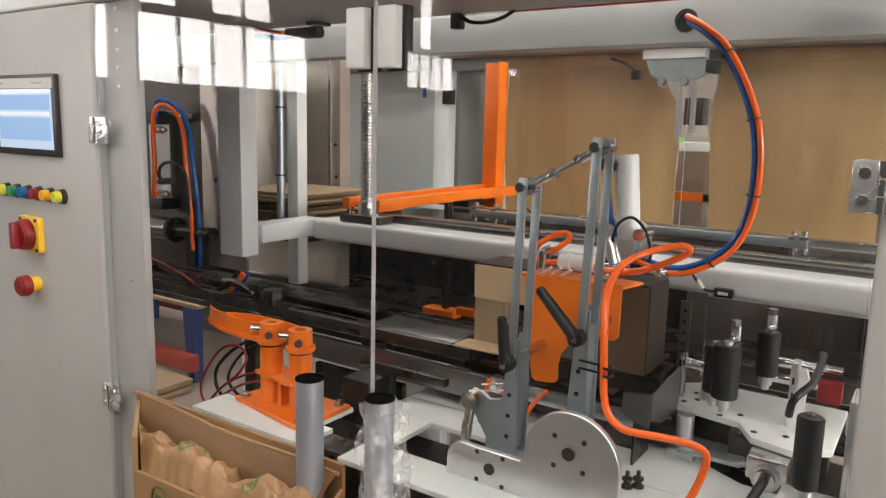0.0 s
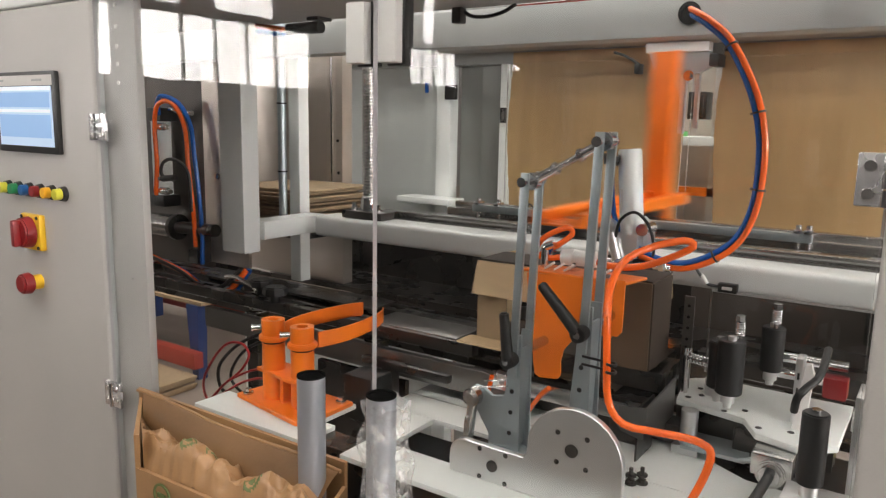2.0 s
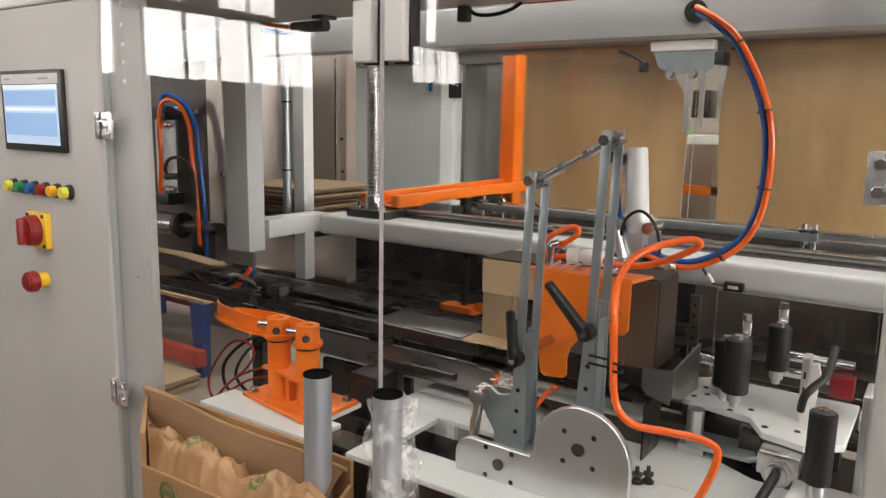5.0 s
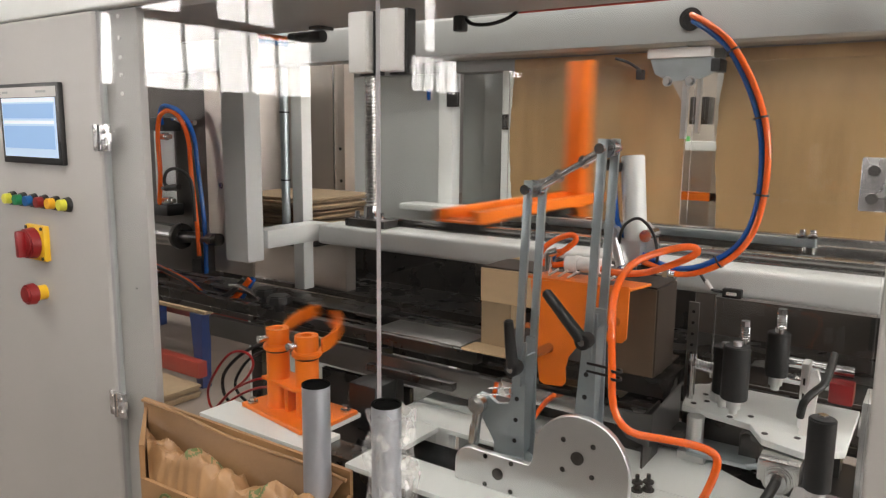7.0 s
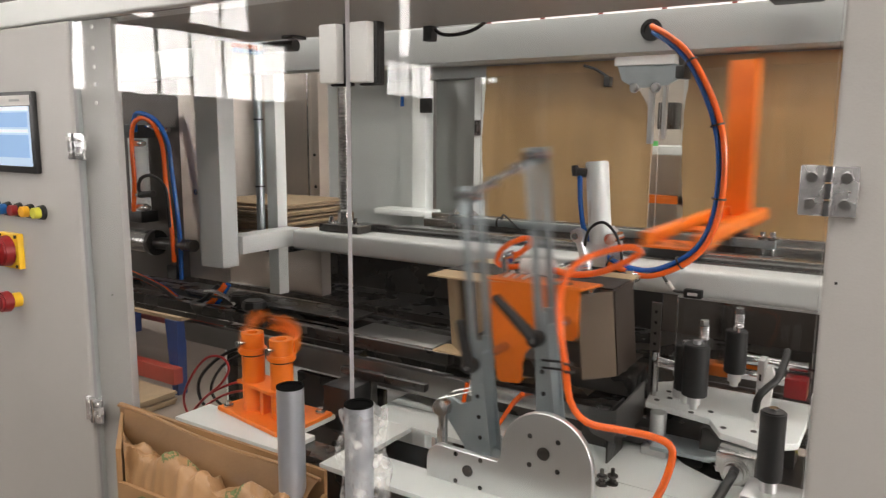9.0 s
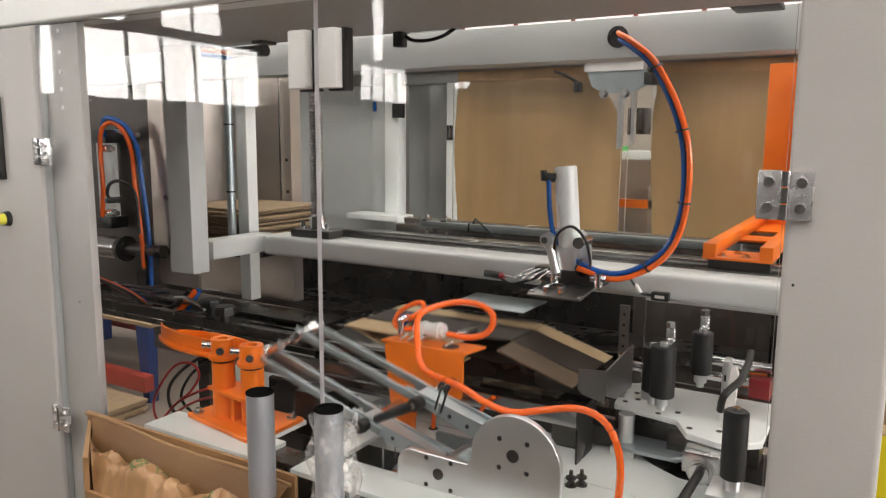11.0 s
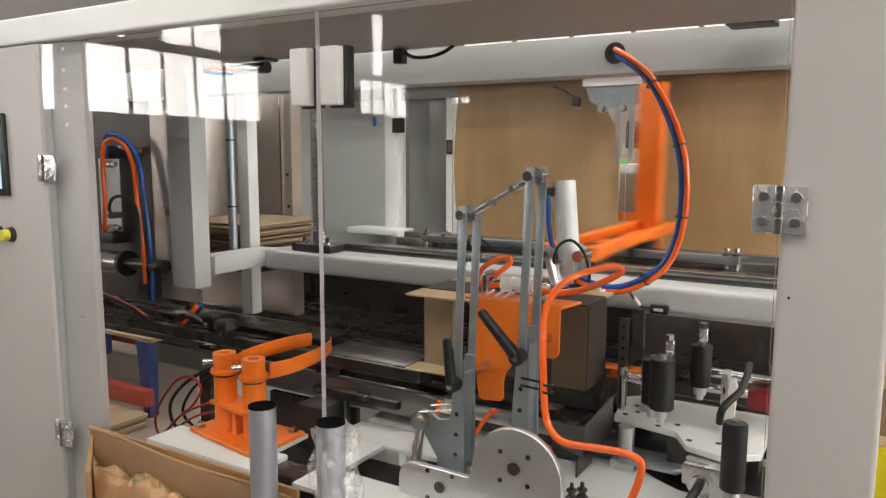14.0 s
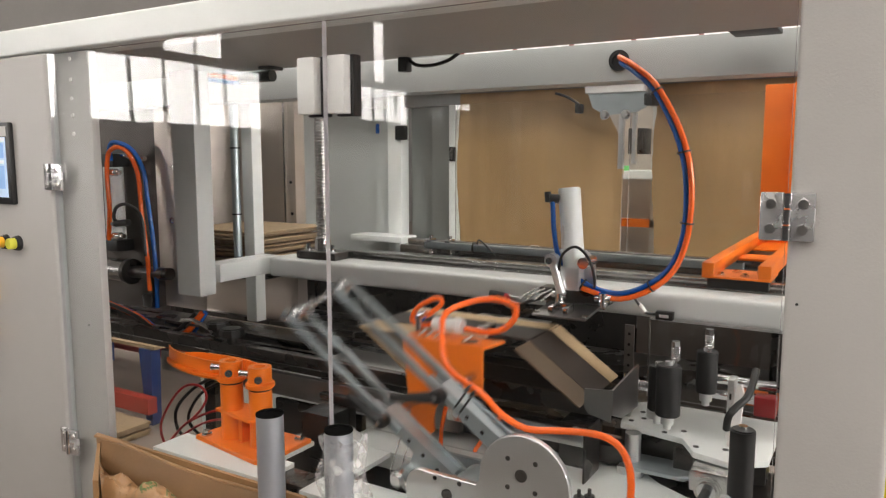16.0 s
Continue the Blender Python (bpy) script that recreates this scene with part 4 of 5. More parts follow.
def make_link():
    a, b = PL + Vector((0, 0, 0.3935)), PR + Vector((0, 0, 0.3935))
    k = thing("tie_rod", "bright adjustable tie rod with ball-joint ends", "tie rod", a)
    d = (b - a).normalized()
    part("rod", cyl(a + d * 0.02, b - d * 0.02, 0.0042, seg=12), STEEL, k)
    for p, s in ((a, 1), (b, -1)):
        part("eye", join(cyl(p + Vector((0, -0.009, 0)), p + Vector((0, 0.009, 0)), 0.0115, bev=0.002), cyl(p + d * s * 0.008, p + d * s * 0.034, 0.0062)), CHROME, k)
        part("lock_nut", cyl(p + d * s * 0.034, p + d * s * 0.040, 0.0085, seg=6), STEEL, k)
    return k


def make_bracket():
    o = PR + Vector((0, 0, 0.158))
    b = thing("vacuum_bracket", "orange bent-sheet bracket carrying the vacuum fittings", "bracket", o)
    out = [(-0.505, 1.250), (-0.357, 1.258), (-0.358, 1.186), (-0.364, 1.179), (-0.392, 1.178), (-0.412, 1.173), (-0.430, 1.161), (-0.442, 1.145), (-0.446, 1.128), (-0.445, 1.106), (-0.450, 1.100), (-0.479, 1.097), (-0.486, 1.101), (-0.489, 1.120), (-0.497, 1.180)]
    part("front_sheet", prism(out, "y", 0.90, 0.9035), ORANGE, b)
    part("top_flange", prism([(-0.512, 0.8995), (-0.355, 0.8995), (-0.345, 0.955), (-0.502, 0.955)], "z", 1.2515, 1.2555, 0.001), ORANGE, b)
    part("flange_hole", cyl((-0.392, 0.922, 1.2556), (-0.392, 0.922, 1.2562), 0.0135, seg=24), BLACK, b)
    part("pivot_bar", cyl((PR.x, 0.842, o.z), (PR.x, 0.90, o.z), 0.007), STEEL, b)
    part("pivot_bar", cyl((PL.x, 0.842, PL.z + 0.158), (PL.x, 0.90, PL.z + 0.158), 0.007), STEEL, b)
    f = part("vacuum_filter", join(cyl((-0.465, 0.935, 1.273), (-0.412, 0.935, 1.275), 0.0115), cyl((-0.452, 0.935, 1.2735), (-0.446, 0.935, 1.2735), 0.0135), cyl((-0.425, 0.935, 1.2745), (-0.418, 0.935, 1.275), 0.0135)), WHITEPL, b, "white inline vacuum filter")
    part("filter_clip", bx(-0.450, -0.440, 0.925, 0.945, 1.2555, 1.268), CHROME, f)
    for x in (-0.485, -0.47, -0.455, -0.40):
        part("hose_tail", cyl((x, 0.918, 1.256), (x + 0.018, 0.910, 1.268), 0.0018, seg=8), WHITEPL, b)
    part("elbow", join(cyl((-0.492, 0.93, 1.256), (-0.492, 0.93, 1.285), 0.006), cyl((-0.492, 0.93, 1.285), (-0.477, 0.93, 1.292), 0.006)), CHROME, b)
    part("blue_ring", cyl((-0.495, 0.935, 1.276), (-0.487, 0.935, 1.288), 0.0075), HOSEB, b)
    part("hose_loop", tube([(-0.465, 0.935, 1.273), (-0.495, 0.935, 1.268), (-0.509, 0.935, 1.276), (-0.502, 0.938, 1.294), (-0.482, 0.94, 1.308), (-0.462, 0.942, 1.315), (-0.457, 0.944, 1.306), (-0.475, 0.942, 1.290), (-0.488, 0.938, 1.282)], 0.0042), HOSEO, b, "orange hose loop")
    for x in (-0.50, -0.385):
        part("suction_cup", join(cyl((x, 0.985, 1.262), (x, 0.985, 1.275), 0.006), cyl((x, 0.985, 1.256), (x, 0.985, 1.264), 0.014, 0.007)), BLACK, b)
        part("cup_arm", bx(x - 0.006, x + 0.006, 0.94, 0.99, 1.270, 1.276, 0.001), CHROME, b)
    return b


# ---- finger gripper ----
FL, FR = Vector((-0.929, 0.800, 1.085)), Vector((-0.858, 0.797, 1.085))


def gripper():
    g = thing("gripper_stand", "orange painted twin-post stand on a bolted foot plate", "stand", (-0.95, 0.85, 0.985))
    part("foot_plate", prism([(-0.992, 0.772), (-0.822, 0.742), (-0.806, 0.752), (-0.806, 0.862), (-0.98, 0.862)], "z", 0.9855, 0.9935, 0.001), ORANGE, g)
    for f, z in ((FL, 1.091), (FR, 1.091)):
        part("post", cyl((f.x, f.y, 0.9936), (f.x, f.y, z), 0.0195, bev=0.001), ORANGE, g)
        part("seal_ring", cyl((f.x, f.y, z), (f.x, f.y, z + 0.003), 0.019), BLACK, g)
    part("bridge", prism([(-0.955, 0.785), (-0.86, 0.768), (-0.83, 0.79), (-0.85, 0.825), (-0.945, 0.832)], "z", 1.040, 1.045), ORANGE, g)
    part("gusset", bx(-0.90, -0.892, 0.785, 0.82, 0.9936, 1.040), ORANGE, g)
    for x, y in ((-0.975, 0.782), (-0.820, 0.758), (-0.820, 0.848), (-0.965, 0.85)):
        bolt((x, y, 0.9935), (0, 0, 1), 0.006, g, STEEL, 0.009)
    fingers = []
    for f, side, z in ((FL, -1, 1.0945), (FR, 1, 1.0945)):
        t = thing("gripper_finger", "curved orange sheet-metal finger on a clamped collar", "finger", (f.x, f.y, z), group="gripper fingers")
        part("collar", join(cyl((f.x, f.y, z), (f.x, f.y, z + 0.010), 0.0245, bev=0.002), pipe((f.x, f.y, z + 0.010), (f.x, f.y, z + 0.036), 0.0195, 0.010)), ORANGE, t)
        part("post_head", cyl((f.x, f.y, z + 0.01), (f.x, f.y, z + 0.030), 0.010), ZINC, t)
        # the sheet points along -x at rest, bowed in plan
        bow = [(-0.012, 0.021), (-0.05, 0.031), (-0.10, 0.032), (-0.155, 0.024), (-0.19, 0.012), (-0.208, 0.0)]
        rim = [(f.x + a, f.y + (b * side if side > 0 else -b + 0.012) + 0.02 * (-a / 0.2)) for a, b in bow]
        rim = [(p.x, p.y) for p in smooth_path([(a, b, 0) for a, b in rim], 5)]
        n = len(rim)
        inner = [(x, y - side * 0.017 * (1 - 0.7 * i / n)) for i, (x, y) in enumerate(rim)]
        wall = inner if side < 0 else rim
        web = prism(wall + [(x + 0.0008, y + 0.003) for x, y in wall[::-1]], "z", z + 0.004, z + 0.027)
        foot = prism(rim + inner[::-1], "z", z, z + 0.004)
        part("web", web, ORANGE, t)
        part("foot", foot, ORANGE, t)
        for k in range(2):
            a = radians(200 + 110 * k)
            part("clamp_screw", join(cyl((f.x + 0.02 * math.cos(a), f.y + 0.02 * math.sin(a), z + 0.022), (f.x + 0.033 * math.cos(a), f.y + 0.033 * math.sin(a), z + 0.022), 0.005, seg=12), cyl((f.x + 0.033 * math.cos(a), f.y + 0.033 * math.sin(a), z + 0.022), (f.x + 0.036 * math.cos(a), f.y + 0.036 * math.sin(a), z + 0.022), 0.0065, seg=12)), CHROME, t)
        fingers.append(t)
    # drive below and its cables
    d = thing("gripper_drive", "black motor block and grey brackets behind the orange stand", "motor", (-0.84, 0.95, 0.985))
    part("motor_block", bx(-0.835, -0.775, 0.872, 0.93, 0.955, 1.035, 0.004), BLACK, d)
    part("bracket", bx(-0.845, -0.66, 0.93, 0.945, 1.036, 1.05, 0.002), DARKST, d)
    part("bracket", bx(-0.80, -0.775, 0.931, 0.95, 0.90, 1.036, 0.002), DARKST, d)
    part("bracket", bx(-0.88, -0.70, 1.0, 1.02, 1.02, 1.04, 0.002), DARKST, d)
    c = thing("cable_bundle", "thin red and black cables looping behind the stand", "cables", (-1.15, 0.9, 0.80))
    part("red_cable", tube([(-0.945, 0.82, 1.0), (-1.0, 0.86, 0.99), (-1.066, 0.9, 0.984), (-1.11, 0.9, 0.972), (-1.178, 0.9, 0.935), (-1.235, 0.9, 0.885), (-1.252, 0.9, 0.919), (-1.219, 0.9, 0.974), (-1.174, 0.9, 1.016), (-1.128, 0.9, 1.025), (-1.109, 0.9, 1.005), (-1.135, 0.9, 0.968), (-1.19, 0.9, 0.925), (-1.25, 0.91, 0.87), (-1.3, 0.92, 0.80)], 0.0026), REDW, c)
    part("red_cable", tube([(-0.97, 0.84, 0.99), (-1.05, 0.885, 0.975), (-1.13, 0.9, 0.945), (-1.2, 0.9, 0.90), (-1.26, 0.91, 0.85)], 0.0026), REDW, c)
    part("black_cable", tube([(-1.06, 0.93, 1.06), (-1.13, 0.92, 1.031), (-1.19, 0.92, 0.992), (-1.227, 0.92, 0.949), (-1.22, 0.92, 0.907), (-1.169, 0.92, 0.892), (-1.09, 0.90, 0.91)], 0.0036), BLACK, c)
    part("black_cable", tube([(-1.06, 0.93, 1.045), (-1.114, 0.92, 1.022), (-1.156, 0.92, 0.993), (-1.187, 0.92, 0.951), (-1.181, 0.92, 0.925), (-1.14, 0.92, 0.905)], 0.0032), BLACK, c)
    return fingers


# ---- roller station ----
def roller_station():
    s = thing("roller_station", "white plate with black rollers, springs and studs", "roller station", (-0.2, 1.1, 1.04))
    part("plate", prism([(-0.335, 1.165), (-0.318, 1.065), (-0.215, 1.045), (-0.190, 1.0), (-0.135, 0.985), (-0.09, 1.02), (-0.09, 1.195), (-0.30, 1.195)], "z", 1.040, 1.050, 0.001), WHITE, s)
    # wide dark leg and block added to imitate the shadows under the plate
    part("plate_leg", bx(-0.305, -0.225, 1.075, 1.15, 0.9853, 1.04, 0.003), DARKST, s)
    part("under_shade", bx(-0.225, -0.12, 1.03, 1.15, 0.9853, 1.039, 0.003), DARKST, s)
    part("shim", bx(-0.29, -0.20, 1.0, 1.06, 1.0, 1.006, 0.001), ZINC, s)
    part("plate_leg", bx(-0.13, -0.10, 1.08, 1.12, 0.985, 1.04), DARKST, s)
    def roller(x, y, z0, z1, r):
        k = part("roller", cyl((x, y, z0), (x, y, z1), r, bev=0.0015, seg=28), RUBBER, s, "black rubber roller")
        part("axle", cyl((x, y, z0 - 0.022), (x, y, z1 + 0.006), 0.006, seg=14), ALU, k)
        part("bush", cyl((x, y, z0 - 0.014), (x, y, z0), 0.010, seg=16), ALU, k)
    roller(-0.241, 1.052, 1.080, 1.160, 0.0190)
    roller(-0.262, 1.075, 1.078, 1.150, 0.0160)
    roller(-0.200, 1.13, 1.102, 1.170, 0.0165)
    for x, y, z in ((-0.234, 1.062, 1.166), (-0.196, 1.12, 1.178)):
        part("stud", cyl((x, y, z - 0.05), (x, y, z + 0.026), 0.0035, seg=10), STEEL, s)
        part("spring", spring((x, y, z), (x, y, z + 0.022), 0.0065, 0.0013, 6), CHROME, s)
        part("stud_nut", cyl((x, y, z + 0.022), (x, y, z + 0.030), 0.007, seg=6), CHROME, s)
    part("spring", spring((-0.315, 1.10, 1.108), (-0.255, 1.09, 1.106), 0.007, 0.0014, 12), CHROME, s)
    for x, y in ((-0.317, 1.10), (-0.262, 1.125), (-0.15, 1.10)):
        part("post", cyl((x, y, 1.05), (x, y, 1.118), 0.005, seg=12), STEEL, s)
        part("post_cap", cyl((x, y, 1.112), (x, y, 1.124), 0.008, seg=12), CHROME, s)
    part("clear_bush", cyl((-0.275, 1.12, 1.05), (-0.275, 1.12, 1.075), 0.016, seg=18), ALU, s)
    part("slotted_bracket", bx(-0.158, -0.148, 1.07, 1.10, 1.05, 1.145, 0.002), ALU, s)
    for k in range(3):
        part("slot", bx(-0.1545, -0.1515, 1.069, 1.0698, 1.07 + 0.022 * k, 1.08 + 0.022 * k), BLACK, s)
    for x, y in ((-0.305, 1.08), (-0.290, 1.10), (-0.245, 1.035 + 0.02), (-0.19, 1.02), (-0.15, 1.03), (-0.22, 1.075), (-0.30, 1.13), (-0.12, 1.06)):
        part("hole", cyl((x, y, 1.0501), (x, y, 1.0508), 0.0045, seg=12), BLACK, s)
    part("paddle", prism([(-0.152, 1.05), (-0.136, 1.05), (-0.131, 1.132), (-0.135, 1.146), (-0.142, 1.142)], "y", 1.046, 1.056), WHITEPL, s, "white plastic paddle")
    part("red_block", bx(-0.128, -0.096, 1.13, 1.16, 1.075, 1.106, 0.003), RED, s, "red plastic block")
    part("round_bar", cyl((-0.20, 1.17, 1.115), (-0.10, 1.17, 1.115), 0.009), CHROME, s)
    part("round_bar", cyl((-0.20, 1.17, 1.090), (-0.10, 1.17, 1.090), 0.009), CHROME, s)
    part("clevis", join(cyl((-0.160, 0.955, 1.014), (-0.160, 0.99, 1.014), 0.019, bev=0.002), bx(-0.186, -0.134, 0.96, 1.0, 1.008, 1.039, 0.003)), STEEL, s)
    part("drive_rod", cyl((-0.160, 0.955, 1.014), (-0.172, 0.84, 0.992), 0.0065), BLACK, s, "black drive rod")
    part("clevis_ring", cyl((-0.160, 0.9545, 1.014), (-0.160, 0.950, 1.014), 0.013), CHROME, s)
    part("grease_nipple", cyl((-0.186, 0.975, 1.02), (-0.202, 0.97, 1.018), 0.004), ZINC, s)
    part("black_hose", tube([(-0.118, 1.06, 1.168), (-0.118, 1.03, 1.154), (-0.121, 1.0, 1.142), (-0.131, 0.985, 1.132), (-0.139, 0.975, 1.12), (-0.143, 0.985, 1.098)], 0.0052, 12), BLACK, s, "thick black hose")
    s.location.x -= 0.006
    f = thing("front_roller", "black rubber roller on an aluminium foot near the door", "roller", (-0.1, 0.85, 0.985))
    part("roller", cyl((-0.108, 0.85, 1.064), (-0.108, 0.85, 1.150), 0.0148, bev=0.002, seg=28), RUBBER, f)
    part("cap_screw", cyl((-0.108, 0.85, 1.150), (-0.108, 0.85, 1.154), 0.0055, seg=12), CHROME, f)
    part("axle", cyl((-0.108, 0.85, 0.985), (-0.108, 0.85, 1.064), 0.010), ALU, f)
    part("foot", bx(-0.135, -0.065, 0.82, 0.88, 0.9855, 1.05, 0.004), ALU, f)
    part("side_bracket", join(bx(-0.075, -0.060, 0.90, 0.96, 0.9855, 1.16, 0.002), cyl((-0.078, 0.93, 1.12), (-0.055, 0.93, 1.12), 0.012)), ALU, f)
    a = thing("inner_guard", "clear acrylic inner guard sheet with bright edges", "guard", (-0.2, 1.19, 1.05))
    sheet_acrylic("sheet", -0.315, 0.0, 1.190, 1.194, 1.06, 1.201, a)
    part("edge_strip", bx(-0.315, 0.0, 1.188, 1.1895, 1.198, 1.2014), ALU, a)
    part("edge_strip", bx(-0.3165, -0.3145, 1.188, 1.1895, 1.06, 1.2), STEEL, a)
    q = thing("proximity_sensor", "small black sensor with a white mark on the beam", "sensor", (-0.29, 1.2, 1.205))
    part("body", bx(-0.306, -0.276, 1.185, 1.199, 1.199, 1.214, 0.002), BLACK, q)
    part("mark", bx(-0.299, -0.283, 1.1838, 1.185, 1.204, 1.209), WHITEPL, q)
    part("cable", tube([(-0.306, 1.19, 1.207), (-0.322, 1.18, 1.212), (-0.335, 1.17, 1.232), (-0.34, 1.17, 1.24)], 0.0025), BLACK, q)
    part("connector", cyl((-0.322, 1.178, 1.212), (-0.330, 1.174, 1.226), 0.0038), WHITEPL, q)


# ---- swing cylinder and flap bar ----
def swing_cylinder():
    c = thing("swing_cylinder", "light grey pneumatic cylinder hung in front of the beam", "cylinder", (-0.435, 1.15, 1.25))
    part("barrel", cyl((-0.430, 1.15, 1.285), (-0.442, 1.15, 1.425), 0.0195, bev=0.002, seg=28), WHITE, c)
    part("label", bx(-0.4465, -0.4415, 1.1296, 1.1306, 1.32, 1.36), PINK, c, "pale printed label")
    part("top_plug", cyl((-0.455, 1.135, 1.405), (-0.470, 1.125, 1.407), 0.008), BLACK, c)
    part("top_plug", cyl((-0.470, 1.125, 1.400), (-0.472, 1.125, 1.418), 0.006), BLACK, c)
    part("clevis", bx(-0.450, -0.415, 1.135, 1.165, 1.245, 1.287, 0.003), ALU, c)
    part("clevis_plate", prism([(-0.425, 1.245), (-0.395, 1.245), (-0.398, 1.30), (-0.415, 1.315), (-0.43, 1.30)], "y", 1.166, 1.170), ALU, c)
    part("lever", join(cyl((-0.462, 1.13, 1.298), (-0.445, 1.13, 1.24), 0.008), cyl((-0.462, 1.12, 1.298), (-0.462, 1.14, 1.298), 0.012)), ALU, c)
    part("pin", cyl((-0.462, 1.112, 1.298), (-0.462, 1.145, 1.298), 0.006), CHROME, c)
    part("pin", cyl((-0.405, 1.125, 1.296), (-0.405, 1.172, 1.296), 0.010), CHROME, c)
    part("black_cable", tube([(-0.452, 1.13, 1.275), (-0.44, 1.12, 1.31), (-0.415, 1.118, 1.325), (-0.392, 1.12, 1.305), (-0.385, 1.13, 1.27), (-0.392, 1.15, 1.25)], 0.0025), BLACK, c)
    for x, n in ((-0.452, 1), (-0.372, 1)):
        part("fitting", join(cyl((x, 1.14, 1.222), (x, 1.14, 1.245), 0.008), cyl((x - 0.014, 1.14, 1.235), (x + 0.014, 1.14, 1.235), 0.006)), CHROME, c)
    part("valve_row", bx(-0.50, -0.37, 1.16, 1.195, 1.218, 1.243, 0.003), DARKST, c)
    for k in range(4):
        part("silver_lead", tube([(-0.50 + 0.014 * k, 1.155, 1.240), (-0.515 + 0.014 * k, 1.14, 1.232), (-0.525 + 0.014 * k, 1.13, 1.222)], 0.002), STEEL, c)
    c.location.x -= 0.012
    global flap
    flap = thing("flap_plate", "dull steel flap plate on a hinge under the cylinder", "flap", (-0.435, 1.172, 1.213))
    part("plate", bx(-0.482, -0.385, 1.169, 1.173, 1.128, 1.213, 0.001), STOPST, flap)
    part("clamp", join(bx(-0.455, -0.445, 1.155, 1.169, 1.135, 1.165, 0.002), bx(-0.428, -0.418, 1.155, 1.169, 1.135, 1.165, 0.002), bx(-0.455, -0.418, 1.155, 1.169, 1.158, 1.168, 0.002)), CHROME, flap, "chrome clamp block")
    part("hinge_rod", cyl((-0.49, 1.171, 1.214), (-0.378, 1.171, 1.214), 0.005), STEEL, flap)
    for x in (-0.478, -0.39):
        bolt((x, 1.169, 1.14), (0, -1, 0), 0.004, flap, STEEL, 0.003)
    global press
    press = thing("press_plate", "flat zinc-plated press plate sliding out under the beam", "plate", (-0.575, 1.14, 1.17))
    part("plate", bx(-0.650, -0.502, 1.092, 1.20, 1.1685, 1.1715, 0.001), ZINC, press)
    part("slide_bar", bx(-0.60, -0.585, 1.13, 1.30, 1.160, 1.168, 0.001), DARKST, press)
    h = thing("hose_loop", "orange, blue and black hoses hanging in one wide loop", "hoses", (-0.398, 1.22, 1.648))
    base = [(-0.398, 1.262, 1.650), (-0.384, 1.20, 1.643), (-0.345, 1.165, 1.620), (-0.306, 1.15, 1.584), (-0.268, 1.15, 1.510), (-0.251, 1.15, 1.435), (-0.255, 1.15, 1.342), (-0.285, 1.15, 1.280), (-0.355, 1.15, 1.242), (-0.424, 1.148, 1.255), (-0.466, 1.14, 1.295), (-0.476, 1.132, 1.340), (-0.479, 1.126, 1.402)]
    ctr = Vector((-0.36, 1.15, 1.44))
    def off(d, dy):
        out = []
        for p in base:
            v = Vector(p) - ctr
            v.y = 0
            v.normalize()
            out.append(Vector(p) + v * d + Vector((0, dy, 0)))
        return out
    part("orange_hose", tube(off(0.0055, -0.002)[:10], 0.0048, 12), HOSEO, h)
    part("blue_hose", tube(off(-0.004, 0.001), 0.0044, 12), HOSEB, h)
    part("black_hose", tube(off(0.001, 0.007)[:9], 0.0042, 12), BLACK, h)
    for i in (18, 26, 34, 44, 54):
        p = smooth_path(base, 6)[i]
        d = (smooth_path(base, 6)[i + 1] - p).normalized()
        part("cable_tie", pipe(p - d * 0.0015, p + d * 0.0015, 0.0118, 0.0105, 14), BLACK, h)
    l = thing("lamp_bracket", "grey bracket with a white sensor bar under the back beam", "bracket", (-0.7, 2.0, 1.65))
    part("white_bar", bx(-0.749, -0.577, 2.02, 2.06, 1.663, 1.689, 0.003), WHITEPL, l)
    part("bracket_plate", prism([(-0.742, 1.6625), (-0.572, 1.6625), (-0.570, 1.622), (-0.602, 1.606), (-0.690, 1.600), (-0.728, 1.622)], "y", 2.03, 2.045), ZINC, l)
    part("black_end", bx(-0.5695, -0.545, 2.0, 2.07, 1.622, 1.655, 0.003), BLACK, l)
    part("black_plug", bx(-0.772, -0.754, 2.0, 2.03, 1.606, 1.634, 0.003), BLACK, l)
    part("black_cable", tube([(-0.763, 2.01, 1.633), (-0.80, 2.01, 1.655), (-0.84, 2.02, 1.668)], 0.004), BLACK, l)
    part("hanger", bx(-0.69, -0.64, 2.02, 2.06, 1.6895, 1.6939), ZINC, l)
    for x in (-0.690, -0.628):
        part("bolt_pair", join(cyl((x, 2.03, 1.600), (x, 2.012, 1.600), 0.009), cyl((x, 2.03, 1.600), (x, 2.026, 1.600), 0.014)), CHROME, l)
    part("slide_bar", bx(-0.652, -0.638, 2.04, 2.06, 1.445, 1.60), ALU, l)
    part("slide_bar", bx(-0.612, -0.602, 2.04, 2.06, 1.46, 1.605), ALU, l)


